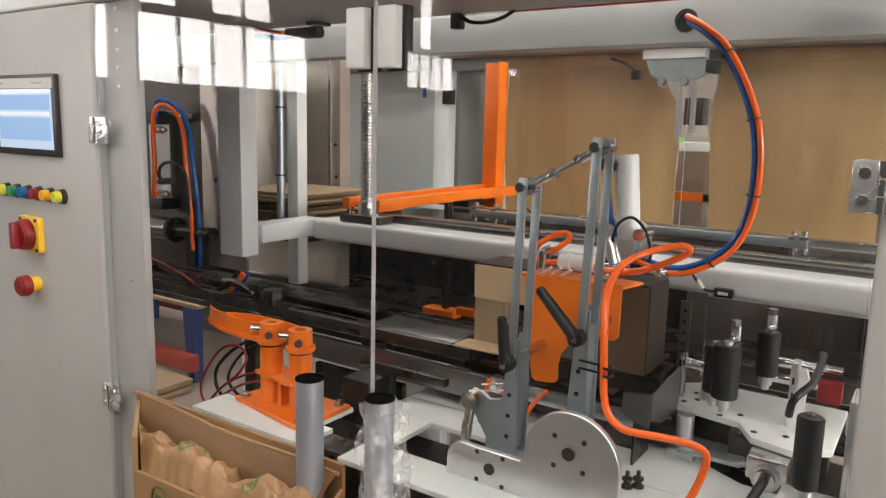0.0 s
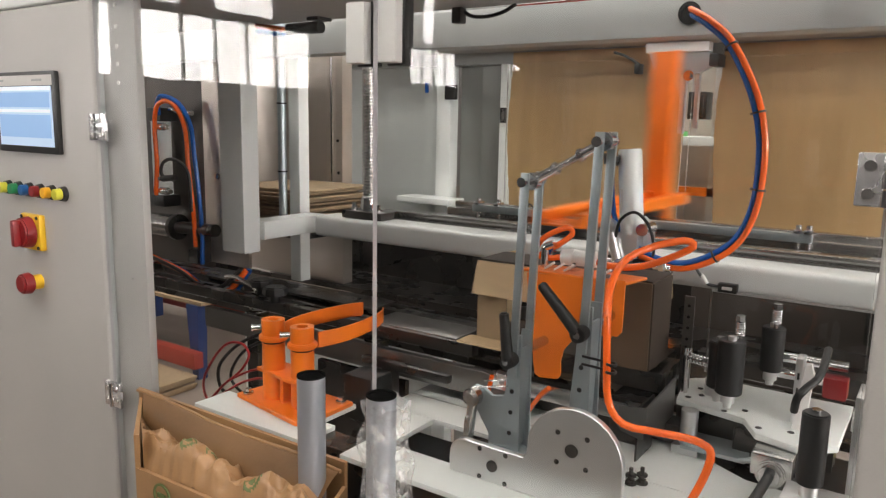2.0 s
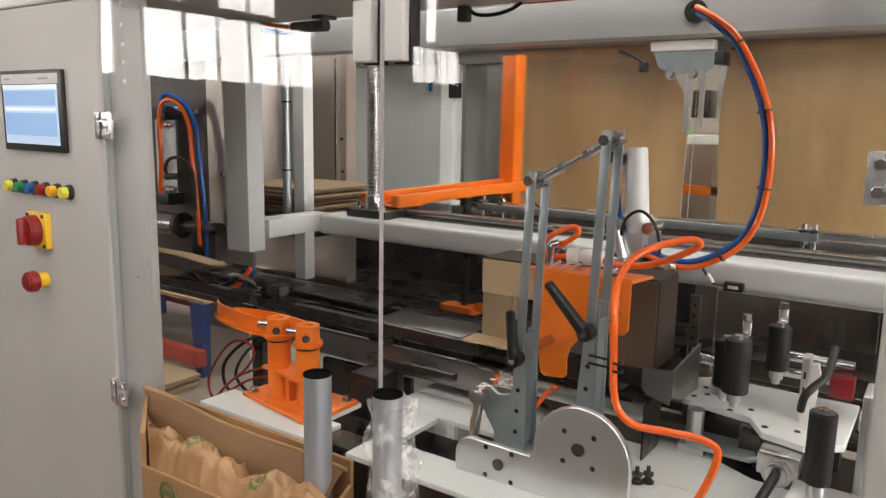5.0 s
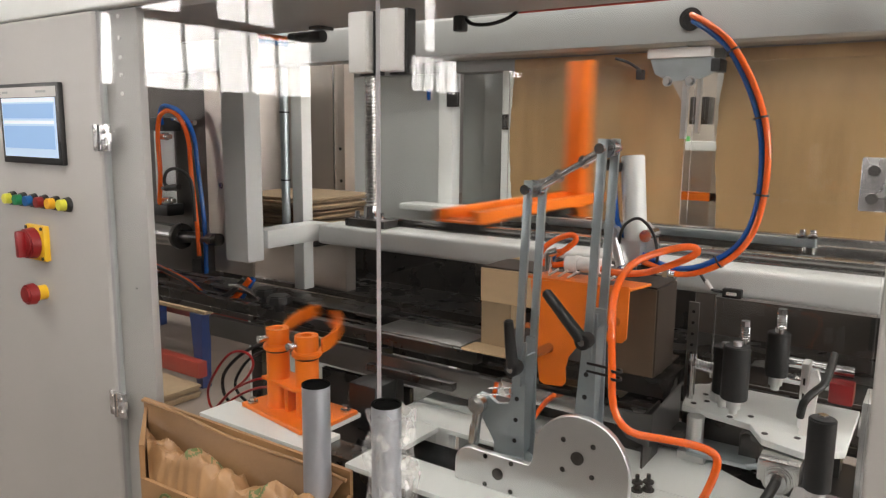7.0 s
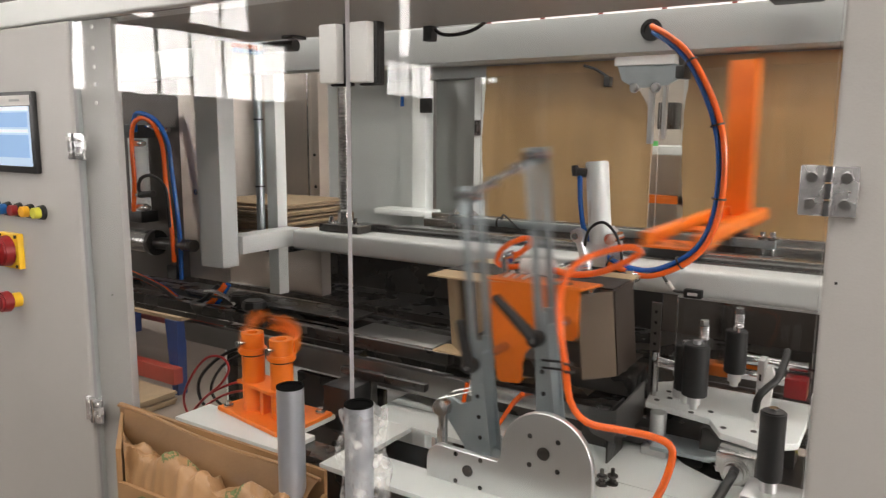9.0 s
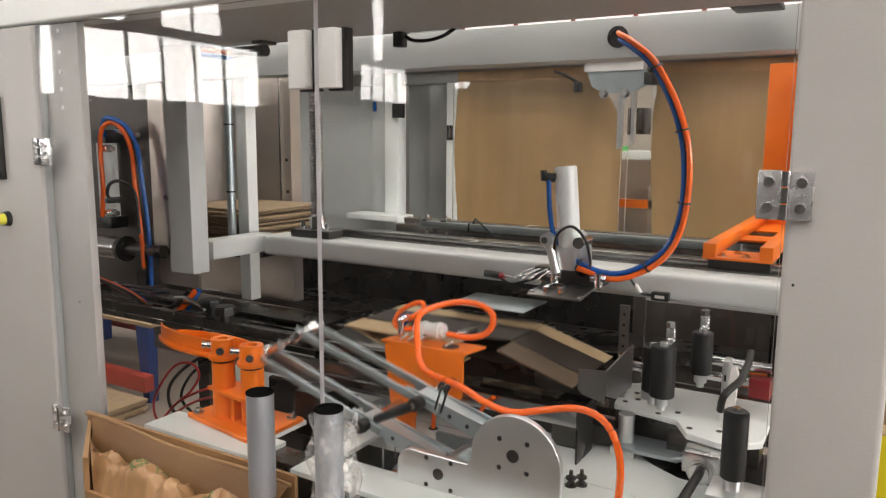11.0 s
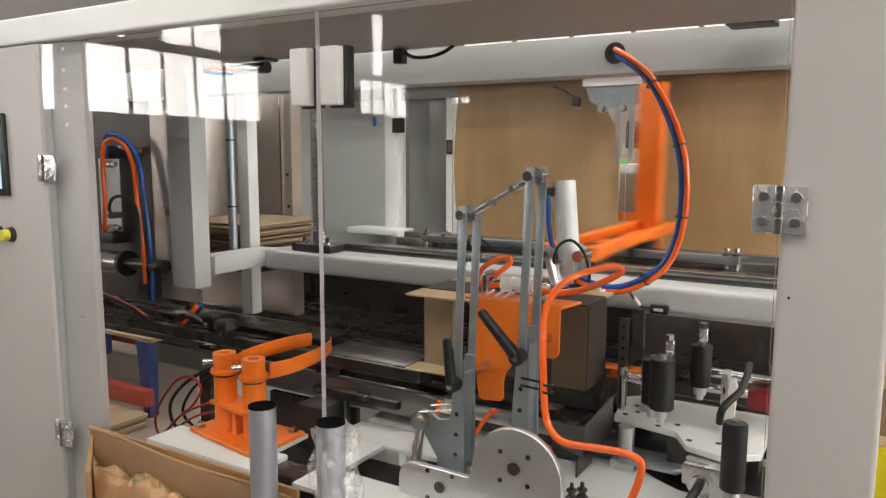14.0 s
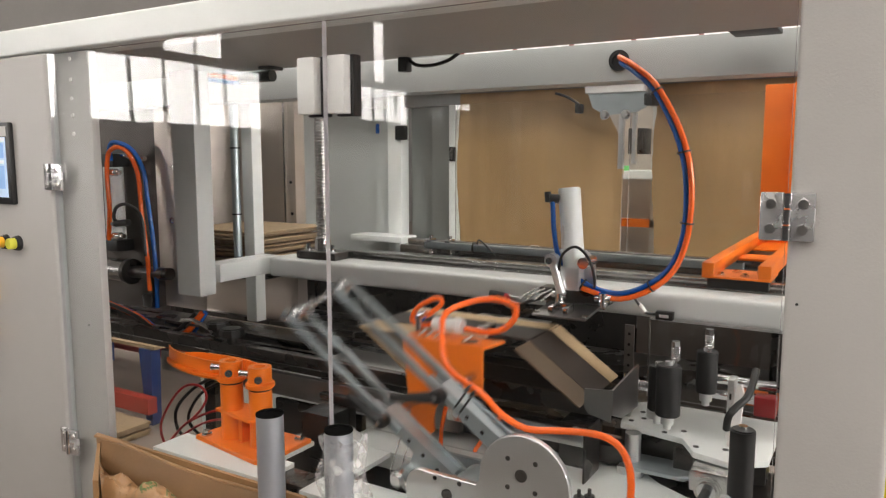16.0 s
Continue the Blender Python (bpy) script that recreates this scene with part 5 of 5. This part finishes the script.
# ---- in front of the doors ----
def front_clutter():
    rnd = random.Random(4)
    for x, wrapped in ((-0.684, False), (-0.564, True)):
        t = thing("metal_tube", "silver metal tube wrapped in torn clear film" if wrapped else "plain silver metal tube standing upright", "tube", (x, 0.64, 0), group="silver tubes before the machine")
        part("tube", pipe((x, 0.64, 0.0), (x, 0.64, 1.127), 0.0188, 0.0172, 32), mat_tube, t)
        part("end_cap", join(cyl((x, 0.64, 1.10), (x, 0.64, 1.1269), 0.0171, seg=32), pipe((x, 0.64, 1.1271), (x, 0.64, 1.1295), 0.0190, 0.0155, 32)), VOID, t, "black tube end")
        if wrapped:
            bm = bmesh.new()
            rows = []
            for j in range(26):
                z = 0.86 + 0.262 * j / 25
                ring = []
                for i in range(36):
                    a = 2 * math.pi * i / 36
                    r = 0.023 + 0.022 * max(0, math.cos(a - 0.2)) * (0.7 + 0.3 * math.sin(j * 0.5)) + 0.010 * noise.noise(Vector((math.cos(a) * 2.2, math.sin(a) * 2.2, z * 28)))
                    ring.append(bm.verts.new((x + r * math.cos(a), 0.64 + r * math.sin(a), z + 0.012 * noise.noise(Vector((math.cos(a) * 2, math.sin(a) * 2, 3.3))))))
                rows.append(ring)
            for a, b in zip(rows, rows[1:]):
                for i in range(36):
                    bm.faces.new((a[i], a[(i + 1) % 36], b[(i + 1) % 36], b[i]))
            film = part("plastic_film", bm, FILM, t, "crumpled clear plastic film")
            film.visible_shadow = False
    # open carton with crumpled paper
    b = thing("kraft_parcel", "open brown carton stuffed with crumpled kraft paper", "carton", (-0.9, 0.62, 0.0))
    bl, br, fr, fl = (-1.135, 0.679), (-0.655, 0.679), (-0.615, 0.585), (-0.995, 0.575)
    part("back_wall", prism([bl, br, (br[0], br[1] - 0.006), (bl[0] + 0.006, bl[1] - 0.006)], "z", 0.0, 1.000), BAGK, b)
    part("side_wall", prism([bl, (bl[0] + 0.008, bl[1]), (fl[0] + 0.008, fl[1] + 0.004), fl], "z", 0.0, 0.985), BAGK, b)
    part("side_wall", prism([br, (br[0] - 0.006, br[1]), (fr[0] - 0.006, fr[1]), fr], "z", 0.0, 0.965), BAGK, b)
    part("front_wall", prism([fl, fr, (fr[0], fr[1] + 0.006), (fl[0], fl[1] + 0.006)], "z", 0.0, 0.932), BAGK, b)
    bm = bmesh.new()
    nx, ny = 120, 40
    grid = []
    for j in range(ny + 1):
        row = []
        for i in range(nx + 1):
            u, v = i / nx, j / ny
            xa, xb = fl[0] + (bl[0] - fl[0]) * v + 0.008, fr[0] + (br[0] - fr[0]) * v - 0.008
            x, y = xa + (xb - xa) * u, 0.584 + 0.088 * v
            p = Vector((x * 13, y * 16, 0.3))
            ridge = 1 - abs(noise.noise(p * 1.0)) * 2.2
            z = 0.938 + 0.030 * math.sin(math.pi * min(1, v * 1.25)) + 0.013 * ridge + 0.007 * (1 - abs(noise.noise(p * 3.1)) * 2.5) + 0.016 * noise.noise(p * 0.7) + rnd.uniform(-0.0004, 0.0004) - 0.055 * max(0, v - 0.7) / 0.3 - 0.03 * u * v
            z -= 0.022 * max(0, 0.15 - v) / 0.15
            row.append(bm.verts.new((x, y, z)))
        grid.append(row)
    for j in range(ny):
        for i in range(nx):
            bm.faces.new((grid[j][i], grid[j][i + 1], grid[j + 1][i + 1], grid[j + 1][i]))
    paper = part("crumpled_paper", bm, BAGK, b, "crumpled brown packing paper")
    paper.data.materials.append(GREENK)
    for f in paper.data.polygons:
        p = f.center + ORIGIN[paper.name]
        for mx, my in ((-0.912, 0.612), (-0.872, 0.627), (-0.765, 0.606)):
            d = math.hypot(p.x - mx, (p.y - my) * 1.3)
            if d < 0.006 or 0.0105 < d < 0.015:
                f.material_index = 1
    lip = []
    for k in range(25):
        u = k / 24
        lip.append((bl[0] + 0.01 + (br[0] - bl[0] - 0.012) * u, 0.670 - 0.004 * abs(math.sin(5 * u + 0.4)), 0.999 - 0.012 * u + 0.004 * math.sin(9 * u)))
    part("rim_fold", tube(lip, 0.0028, 8, 3), BAGK, b, "folded kraft paper rim")
    bm = bmesh.new()
    rolls = []
    for j in range(15):
        v = j / 14
        roll = []
        for k in range(61):
            u = k / 60
            n = noise.noise(Vector((u * 4.5, v * 1.3, 2.1)))
            y = 0.668 - (0.030 + 0.012 * u) * math.sin(1.5 * v) + 0.004 * n
            low = bl[0] + 0.012 + (bl[1] - y) * 1.346
            x = low + (br[0] - 0.004 - low) * u
            z = 0.999 - 0.012 * u + 0.004 * math.sin(9 * u) - 0.046 * v ** 1.4 + 0.008 * n * v
            roll.append(bm.verts.new((x, y, z)))
        rolls.append(roll)
    for p, q in zip(rolls, rolls[1:]):
        for k in range(60):
            bm.faces.new((p[k], p[k + 1], q[k + 1], q[k]))
    bmesh.ops.solidify(bm, geom=bm.faces[:], thickness=0.0012)
    part("rolled_flap", bm, BAGK, b, "rolled-over kraft paper flap")
    for x, r in ((-0.93, 0.020), (-0.78, 0.018)):
        ring = pipe((x, 0.5755, 0.905), (x, 0.5735, 0.905), r, r * 0.82, 24)
        bar = bx(x - r * 0.5, x + r * 0.5, 0.5735, 0.5755, 0.902, 0.909)
        part("printed_mark", join(ring, bar), GREENK, b, "dark green printed ring mark")


def sample_board():
    solid("kraft_board", prism([(-0.565, 0.0), (-0.30, 0.0), (-0.30, 0.955), (-0.565, 0.968)], "y", 0.655, 0.660), BAGK, "brown kraft board leaning before the door", "board", (-0.43, 0.657, 0.0))


mat_tube = mat("dull_silver_tube", (0.42, 0.44, 0.48), 0.42, 0.7, 0.08, 12, 200, 0.03)


# ---- moving pieces ----
PERIOD = 2.424
STEPS = [0.1 * i for i in range(161)]


def wave(table):
    """A value that repeats with every cycle, smoothly read from (phase, value) rows."""
    xs, ys = [p for p, _ in table], [v for _, v in table]
    px = [x - PERIOD for x in xs] + xs + [x + PERIOD for x in xs]
    py = ys * 3
    def f(t):
        ph = t % PERIOD
        return float(np.interp(ph, px, py))
    return f


swing = wave([(0, REST), (0.34, REST), (0.4, 1), (0.5, 9.5), (0.6, 17), (0.7, 28), (0.8, 37.5), (0.9, 49.5), (1.0, 61), (1.1, 70), (1.2, 75.5), (1.28, 75.5), (1.4, 63), (1.5, 48.5), (1.6, 29), (1.7, 8), (1.79, REST), (2.4, REST)])
slide = wave([(0, -1.2), (0.1, -1.19), (0.2, -1.142), (0.3, -1.055), (0.4, -0.948), (0.5, -0.83), (0.6, -0.725), (0.7, -0.612), (0.8, -0.485), (0.9, -0.388), (1.0, -0.318), (1.1, -0.273), (1.2, -0.25), (1.3, -0.244), (1.4, -0.245), (1.5, -0.255), (1.6, -0.305), (1.7, -0.388), (1.8, -0.475), (1.9, -0.572), (2.0, -0.69), (2.1, -0.855), (2.2, -1.01), (2.3, -1.11), (2.4, -1.19)])
fold = wave([(0, 0), (1.04, 0), (1.12, 35), (1.2, 72), (1.3, 84), (1.6, 84), (1.85, 70), (1.95, 10), (2.02, 0)])
finger = wave([(0, 0), (1.64, 0), (1.7, 0.12), (1.8, 0.78), (1.9, 0.98), (1.95, 1), (2.03, 1), (2.1, 0.86), (2.2, 0.54), (2.3, 0.14), (2.38, 0)])


def make_pusher():
    o = Vector((-1.2, 1.28, 1.26))
    p = thing("pusher", "orange painted pusher carriage with a tall back post", "pusher", o)
    x0, x1 = -1.2, -1.085
    part("frame_side", bx(x0, x0 + 0.022, 1.28, 1.94, 1.268, 1.292, 0.002), ORANGE, p)
    part("frame_side", bx(x1 - 0.022, x1, 1.28, 1.94, 1.268, 1.292, 0.002), ORANGE, p)
    part("front_plate", bx(x0, x1, 1.279, 1.38, 1.2645, 1.2685, 0.001), ORANGE, p)
    part("cross_plate", bx(x0 + 0.022, x1 - 0.022, 1.52, 1.60, 1.268, 1.273, 0.001), ORANGE, p)
    part("back_plate", bx(x0, x1, 1.74, 1.94, 1.2645, 1.2685, 0.001), ORANGE, p)
    part("post_web", bx(x0 + 0.005, x0 + 0.075, 1.915, 1.92, 1.22, 1.655, 0.001), ORANGE, p)
    part("post_flange", bx(x0 + 0.075, x0 + 0.08, 1.87, 1.92, 1.22, 1.655, 0.001), ORANGE, p)
    part("push_foot", join(bx(x0 + 0.03, x0 + 0.13, 1.575, 1.625, 0.948, 0.972, 0.004), bx(x0 + 0.13, x0 + 0.19, 1.59, 1.61, 0.962, 0.984, 0.004)), ORANGE, p)
    part("push_rod", bx(x0 + 0.085, x0 + 0.10, 1.59, 1.61, 0.972, 1.268, 0.002), DARKST, p)
    for y in (1.295, 1.68):
        part("slide_block", bx(x0 + 0.008, x1 - 0.004, y - 0.008, y + 0.075, 1.2462, 1.2642, 0.003), BLACK, p, "black slide block")
    part("slide_skirt", bx(x0 + 0.008, x1 - 0.004, 1.287, 1.2985, 1.226, 1.2455, 0.002), BLACK, p, "black slide block")
    for x, y in ((x0 + 0.03, 1.30), (x0 + 0.07, 1.30), (x0 + 0.05, 1.34), (x0 + 0.09, 1.35)):
        bolt((x, y, 1.2685), (0, 0, 1), 0.0055, p, CHROME, 0.006)
    return p, o


CX, CY, CZ, CL, CH = -0.650, 0.962, 1.104, 0.298, 0.134


def make_carton():
    o = Vector((CX, CY, CZ))
    c = thing("carton", "small brown corrugated carton with open flaps", "carton", o, group="cartons passing the forming table")
    th = 0.003
    flaps = {}

    def panel(name, a, b, up):
        # a strip across the tube: body between two flaps
        if up:
            mk = lambda y0, y1: bx(a - th / 2, a + th / 2, CY + y0, CY + y1, b, b + CH - 0.002)
            at = (a, CY, b)
        else:
            mk = lambda y0, y1: bx(a + 0.001, a + CL - 0.001, CY + y0, CY + y1, b - th / 2, b + th / 2)
            at = (a, CY, b)
        # bottom wall shares the dark print colour to give the carton's inner shade
        body = part(name, mk(0.042, 0.128), BROWNB if name == "left_wall" else BOARDDK, c, "brown carton wall" if name == "left_wall" else "dark carton wall with print and inner shade", at)
        near = mk(-0.016, 0.040)
        if name == "top_wall":
            near = bx(a + 0.001, a + CL - 0.07, CY - 0.016, CY + 0.040, b - th / 2, b + th / 2)
        if name == "bottom_wall":
            near = bx(a - 0.012, a + 0.095, CY - 0.004, CY + 0.040, b - th / 2, b + th / 2)
        # side flaps take darker boards than the top flap, imitating their shade
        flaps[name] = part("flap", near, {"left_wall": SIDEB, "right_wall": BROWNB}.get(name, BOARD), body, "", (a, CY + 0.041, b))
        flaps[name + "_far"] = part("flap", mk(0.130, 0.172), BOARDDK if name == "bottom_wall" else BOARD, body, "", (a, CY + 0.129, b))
        return body
    return (c, panel("bottom_wall", CX, CZ, False), panel("top_wall", CX, CZ + CH, False), panel("left_wall", CX, CZ, True), panel("right_wall", CX + CL, CZ, True), flaps["right_wall"], flaps["right_wall_far"], flaps["top_wall"], flaps["top_wall_far"], flaps["left_wall"])


HOSE_UP = [(-0.417, .935, 1.272), (-0.385, .935, 1.268), (-0.344, .935, 1.275), (-0.306, .935, 1.292), (-0.281, .935, 1.308), (-0.290, .93, 1.316), (-0.322, .91, 1.308), (-0.345, .87, 1.294), (-0.345, .82, 1.27), (-0.336, .79, 1.235), (-0.333, .788, 1.182), (-0.328, .788, 1.130), (-0.308, .79, 1.105), (-0.272, .80, 1.101), (-0.236, .80, 1.103), (-0.211, .80, 1.099), (-0.206, .80, 1.084), (-0.217, .80, 1.045), (-0.242, .80, .987)]
HOSE_DN = [(-0.555, .935, 1.172), (-0.520, .935, 1.172), (-0.490, .935, 1.182), (-0.476, .935, 1.202), (-0.484, .935, 1.222), (-0.515, .93, 1.230), (-0.550, .92, 1.226), (-0.582, .89, 1.210), (-0.560, .85, 1.180), (-0.530, .82, 1.147), (-0.452, .79, 1.142), (-0.415, .788, 1.126), (-0.375, .79, 1.117), (-0.332, .80, 1.124), (-0.290, .80, 1.132), (-0.258, .80, 1.125), (-0.238, .80, 1.098), (-0.231, .80, 1.055), (-0.236, .80, .987)]


def moved(th, r=0.158):
    """How far a point at that radius of the arms goes when they turn to th."""
    a, b = radians(-th), radians(-REST)
    return Vector((r * (math.sin(a) - math.sin(b)), 0, r * (math.cos(a) - math.cos(b))))


def hose_at(th):
    f = max(0.0, min(1.0, (th - REST) / 70.0))
    full = moved(68.2)
    pts = []
    n = len(HOSE_UP)
    for i, (u, d) in enumerate(zip(HOSE_UP, HOSE_DN)):
        w = 1.0 if i < 9 else max(0.0, 1 - (i - 8) / 6)
        u, d = Vector(u), Vector(d)
        pts.append(u + f * (d - full * w - u) + moved(th) * w)
    return smooth_path(pts, 3)


def ball(p, r):
    bm = bmesh.new()
    bmesh.ops.create_uvsphere(bm, u_segments=12, v_segments=8, radius=r, matrix=Matrix.Translation(p))
    return bm


def make_hose():
    h = thing("supply_hose", "bright orange pneumatic hose running from the arm to the base", "hose", (0, 0, 0))
    path = hose_at(REST)
    segs = []
    for a, b in zip(path, path[1:]):
        d = (b - a).length
        bm = join(tube([(0, 0, -d * 0.1), (0, 0, d * 0.5), (0, 0, d * 1.1)], 0.0048, 12, 1), *[ball((0, 0, e), 0.0049) for e in (0, d)])
        ob = link_mesh("hose_piece", bm, HOSEO)
        ob.parent = h
        ORIGIN[ob.name] = Vector((0, 0, 0))
        segs.append(ob)
    return segs


def small_wiring():
    w = thing("valve_leads", "thin black and silver leads with a red connector on the beam", "leads", (-0.52, 1.18, 1.2))
    part("lead", tube([(-0.60, 1.195, 1.208), (-0.57, 1.185, 1.200), (-0.53, 1.18, 1.212), (-0.50, 1.175, 1.224)], 0.0028), BLACK, w)
    part("lead", tube([(-0.60, 1.195, 1.214), (-0.565, 1.185, 1.213), (-0.53, 1.18, 1.224)], 0.0022), STEEL, w)
    part("connector", cyl((-0.63, 1.194, 1.213), (-0.598, 1.194, 1.211), 0.007, seg=14), BLACK, w)
    part("connector_tip", cyl((-0.598, 1.194, 1.211), (-0.588, 1.194, 1.210), 0.006, seg=14), REDW, w)
    c = thing("roof_cable", "black cable hanging from the roof edge near the catches", "cable", (-0.70, 1.1, 1.65))
    part("cable", tube([(-0.655, 1.11, 1.664), (-0.675, 1.105, 1.652), (-0.705, 1.10, 1.645), (-0.74, 1.10, 1.648), (-0.765, 1.105, 1.664)], 0.0034), BLACK, c)
    part("plug", bx(-0.775, -0.755, 1.09, 1.11, 1.636, 1.6635, 0.003), BLACK, c)
    k = thing("guide_fittings", "small clamps and a wire on the rear guide bar", "clamps", (-0.6, 1.643, 1.248))
    for x in (-1.045, -0.985, -0.262, -0.242):
        part("clamp", bx(x - 0.008, x + 0.008, 1.628, 1.658, 1.2485, 1.258, 0.002), CHROME, k)
    part("wire", tube([(-0.90, 1.643, 1.249), (-0.89, 1.635, 1.262), (-0.86, 1.625, 1.245), (-0.83, 1.62, 1.225)], 0.0022), BLACK, k)
    part("cable_tie", pipe((-0.91, 1.643, 1.239), (-0.905, 1.643, 1.239), 0.016, 0.014, 14), BLACK, k)
    d = thing("loose_hoses", "short orange hoses rising through holes in the base", "hoses", (-0.6, 0.95, 0.985))
    part("orange_hose", tube([(-0.60, 0.955, 0.986), (-0.598, 0.955, 1.02), (-0.59, 0.955, 1.06)], 0.0038), HOSEO, d)
    part("orange_hose", tube([(-0.545, 0.975, 0.986), (-0.53, 0.975, 1.01), (-0.51, 0.97, 1.04), (-0.49, 0.96, 1.06)], 0.0038), HOSEO, d)
    g = thing("roof_rail_lamp", "dark clip on a thin carrier along the roof gap", "fitting", (-0.2, 1.17, 1.68))
    part("clip", bx(-0.20, -0.13, 1.14, 1.21, 1.668, 1.676, 0.002), BLACK, g)
    part("carrier", bx(-0.8, 0.1, 1.116, 1.125, 1.676, 1.69), BACKP, g)
    part("carrier_arm", bx(-0.17, -0.15, 1.126, 1.1395, 1.669, 1.675), BACKP, g)


hall()
shell()
beams()
left_end()
deck()
linkage_plate()
arm_l = make_arm(PL, True)
arm_r = make_arm(PR, False)
rod = make_link()
bracket = make_bracket()
finger_l, finger_r = gripper()
roller_station()
swing_cylinder()
front_clutter()
small_wiring()
sample_board()
pusher, push_at = make_pusher()
hose = make_hose()
cartons = [make_carton() for _ in range(8)]


def carton_x(s):
    """How far a carton stands from the forming place, s seconds after its cycle began."""
    return float(np.interp(s, [0.0, 0.12, 0.22, 0.3, 0.4, 0.5, 0.6, 0.7, 0.8, 0.9, 1.0, 1.07, 2.84, 2.97, 3.12, 3.22, 3.35, 3.6, 5.1, 5.6, 6.0], [-1.5, -1.20, -0.94, -0.76, -0.59, -0.44, -0.335, -0.25, -0.16, -0.075, -0.015, 0, 0, 0.09, 0.09, 0.30, 0.52, 0.68, 0.70, 1.1, 1.1]))


def lane(s):
    """How far a carton has gone over to the exit lane behind the guard, 0 to 1."""
    return float(np.interp(s, [2.84, 2.97], [0, 1]))


def motions():
    sw = [(t, swing(t)) for t in STEPS]
    walk(arm_l, [(t, pose(*PL, 0, -a, 0)) for t, a in sw])
    walk(arm_r, [(t, pose(*PR, 0, -a, 0)) for t, a in sw])
    top = PL + Vector((0, 0, 0.3935))
    zero = moved(0, 0.3935)
    walk(rod, [(t, Matrix.Translation(top + moved(a, 0.3935) - zero)) for t, a in sw])
    ctr = PR + Vector((0, 0, 0.158))
    walk(bracket, [(t, Matrix.Translation(ctr + moved(a))) for t, a in sw])
    walk(flap, [(t, pose(-0.447, 1.172, 1.213, -fold(t), 0, 0)) for t in STEPS])
    for ob, at in ((finger_l, finger_l.location.copy()), (finger_r, finger_r.location.copy())):
        walk(ob, [(t, pose(*at, 0, 0, -84 * finger(t + 0.02))) for t in STEPS])
    out = wave([(0, 0), (1.06, 0), (1.16, 1), (1.58, 1), (1.68, 0), (2.4, 0)])
    walk(press, [(t, Matrix.Translation((-0.575, 1.14 + 0.16 * (1 - out(t)), 1.17))) for t in STEPS])
    retract = wave([(0, 0.6), (0.1, 0.3), (0.22, 0), (1.54, 0), (1.62, 0.5), (1.72, 1), (2.3, 1)])
    walk(stop, [(t, Matrix.Translation(Vector((-0.30, 0.94, 1.062)) - ORIGIN[stop.parent.name] + Vector((-0.030, 0, -0.070)) * retract(t))) for t in STEPS])
    walk(pusher, [(t, Matrix.Translation((slide(t + 0.004), push_at.y, push_at.z))) for t in STEPS])
    paths = [hose_at(a) for _, a in sw]
    for i, ob in enumerate(hose):
        walk(ob, [(t, Matrix.Translation(p[i]) @ (p[i + 1] - p[i]).to_track_quat("Z", "Y").to_matrix().to_4x4()) for t, p in zip(STEPS, paths)])
    for k, (c, low, top_w, left_w, right_w, right_f, right_b, top_f, top_b, left_f) in enumerate(cartons):
        begin = (k - 1) * PERIOD
        walk(c, [(t, Matrix.Translation((CX + carton_x(t - begin), CY + 0.22 * lane(t - begin), CZ - 0.066 * lane(t - begin) + 0.012 * max(0, math.ceil((begin - 0.3 - t) / PERIOD))))) for t in STEPS])
        def lean(t):
            s = t - begin
            if s < 1.30:
                return float(np.interp(s, [1.16, 1.30], [86, 75.5]))
            return max(0.0, swing(t)) if s < 1.8 else 0.0
        walk(left_w, [(t, pose(0, 0, 0, 0, -lean(t), 0)) for t in STEPS])
        walk(right_w, [(t, pose(CL, 0, 0, 0, -lean(t), 0)) for t in STEPS])
        fd = [(t, float(np.interp(t - begin, [1.62, 1.69, 1.76, 1.82], [0, 30, 65, 88]))) for t in STEPS]
        walk(right_f, [(t, pose(0, 0.041, 0, 0, 0, -a)) for t, a in fd])
        ft = [(t, float(np.interp(t - begin, [1.88, 1.94, 2.0, 2.06], [0, 35, 75, 91]))) for t in STEPS]
        walk(left_f, [(t, pose(0, 0.041, 0, 0, 0, float(np.interp(t - begin, [1.62, 1.69, 1.76, 1.82], [0, 30, 65, 88])))) for t in STEPS])
        walk(top_f, [(t, pose(0, 0.036, 0, a, 0, 0)) for t, a in ft])
        walk(top_b, [(t, pose(0, 0.129, 0, -a, 0, 0)) for t, a in ft])
        walk(right_b, [(t, pose(0, 0.129, 0, 0, 0, a)) for t, a in fd])
        walk(top_w, [(t, pose(-CH * math.sin(radians(lean(t))), 0, CH * math.cos(radians(lean(t))))) for t in STEPS])


motions()
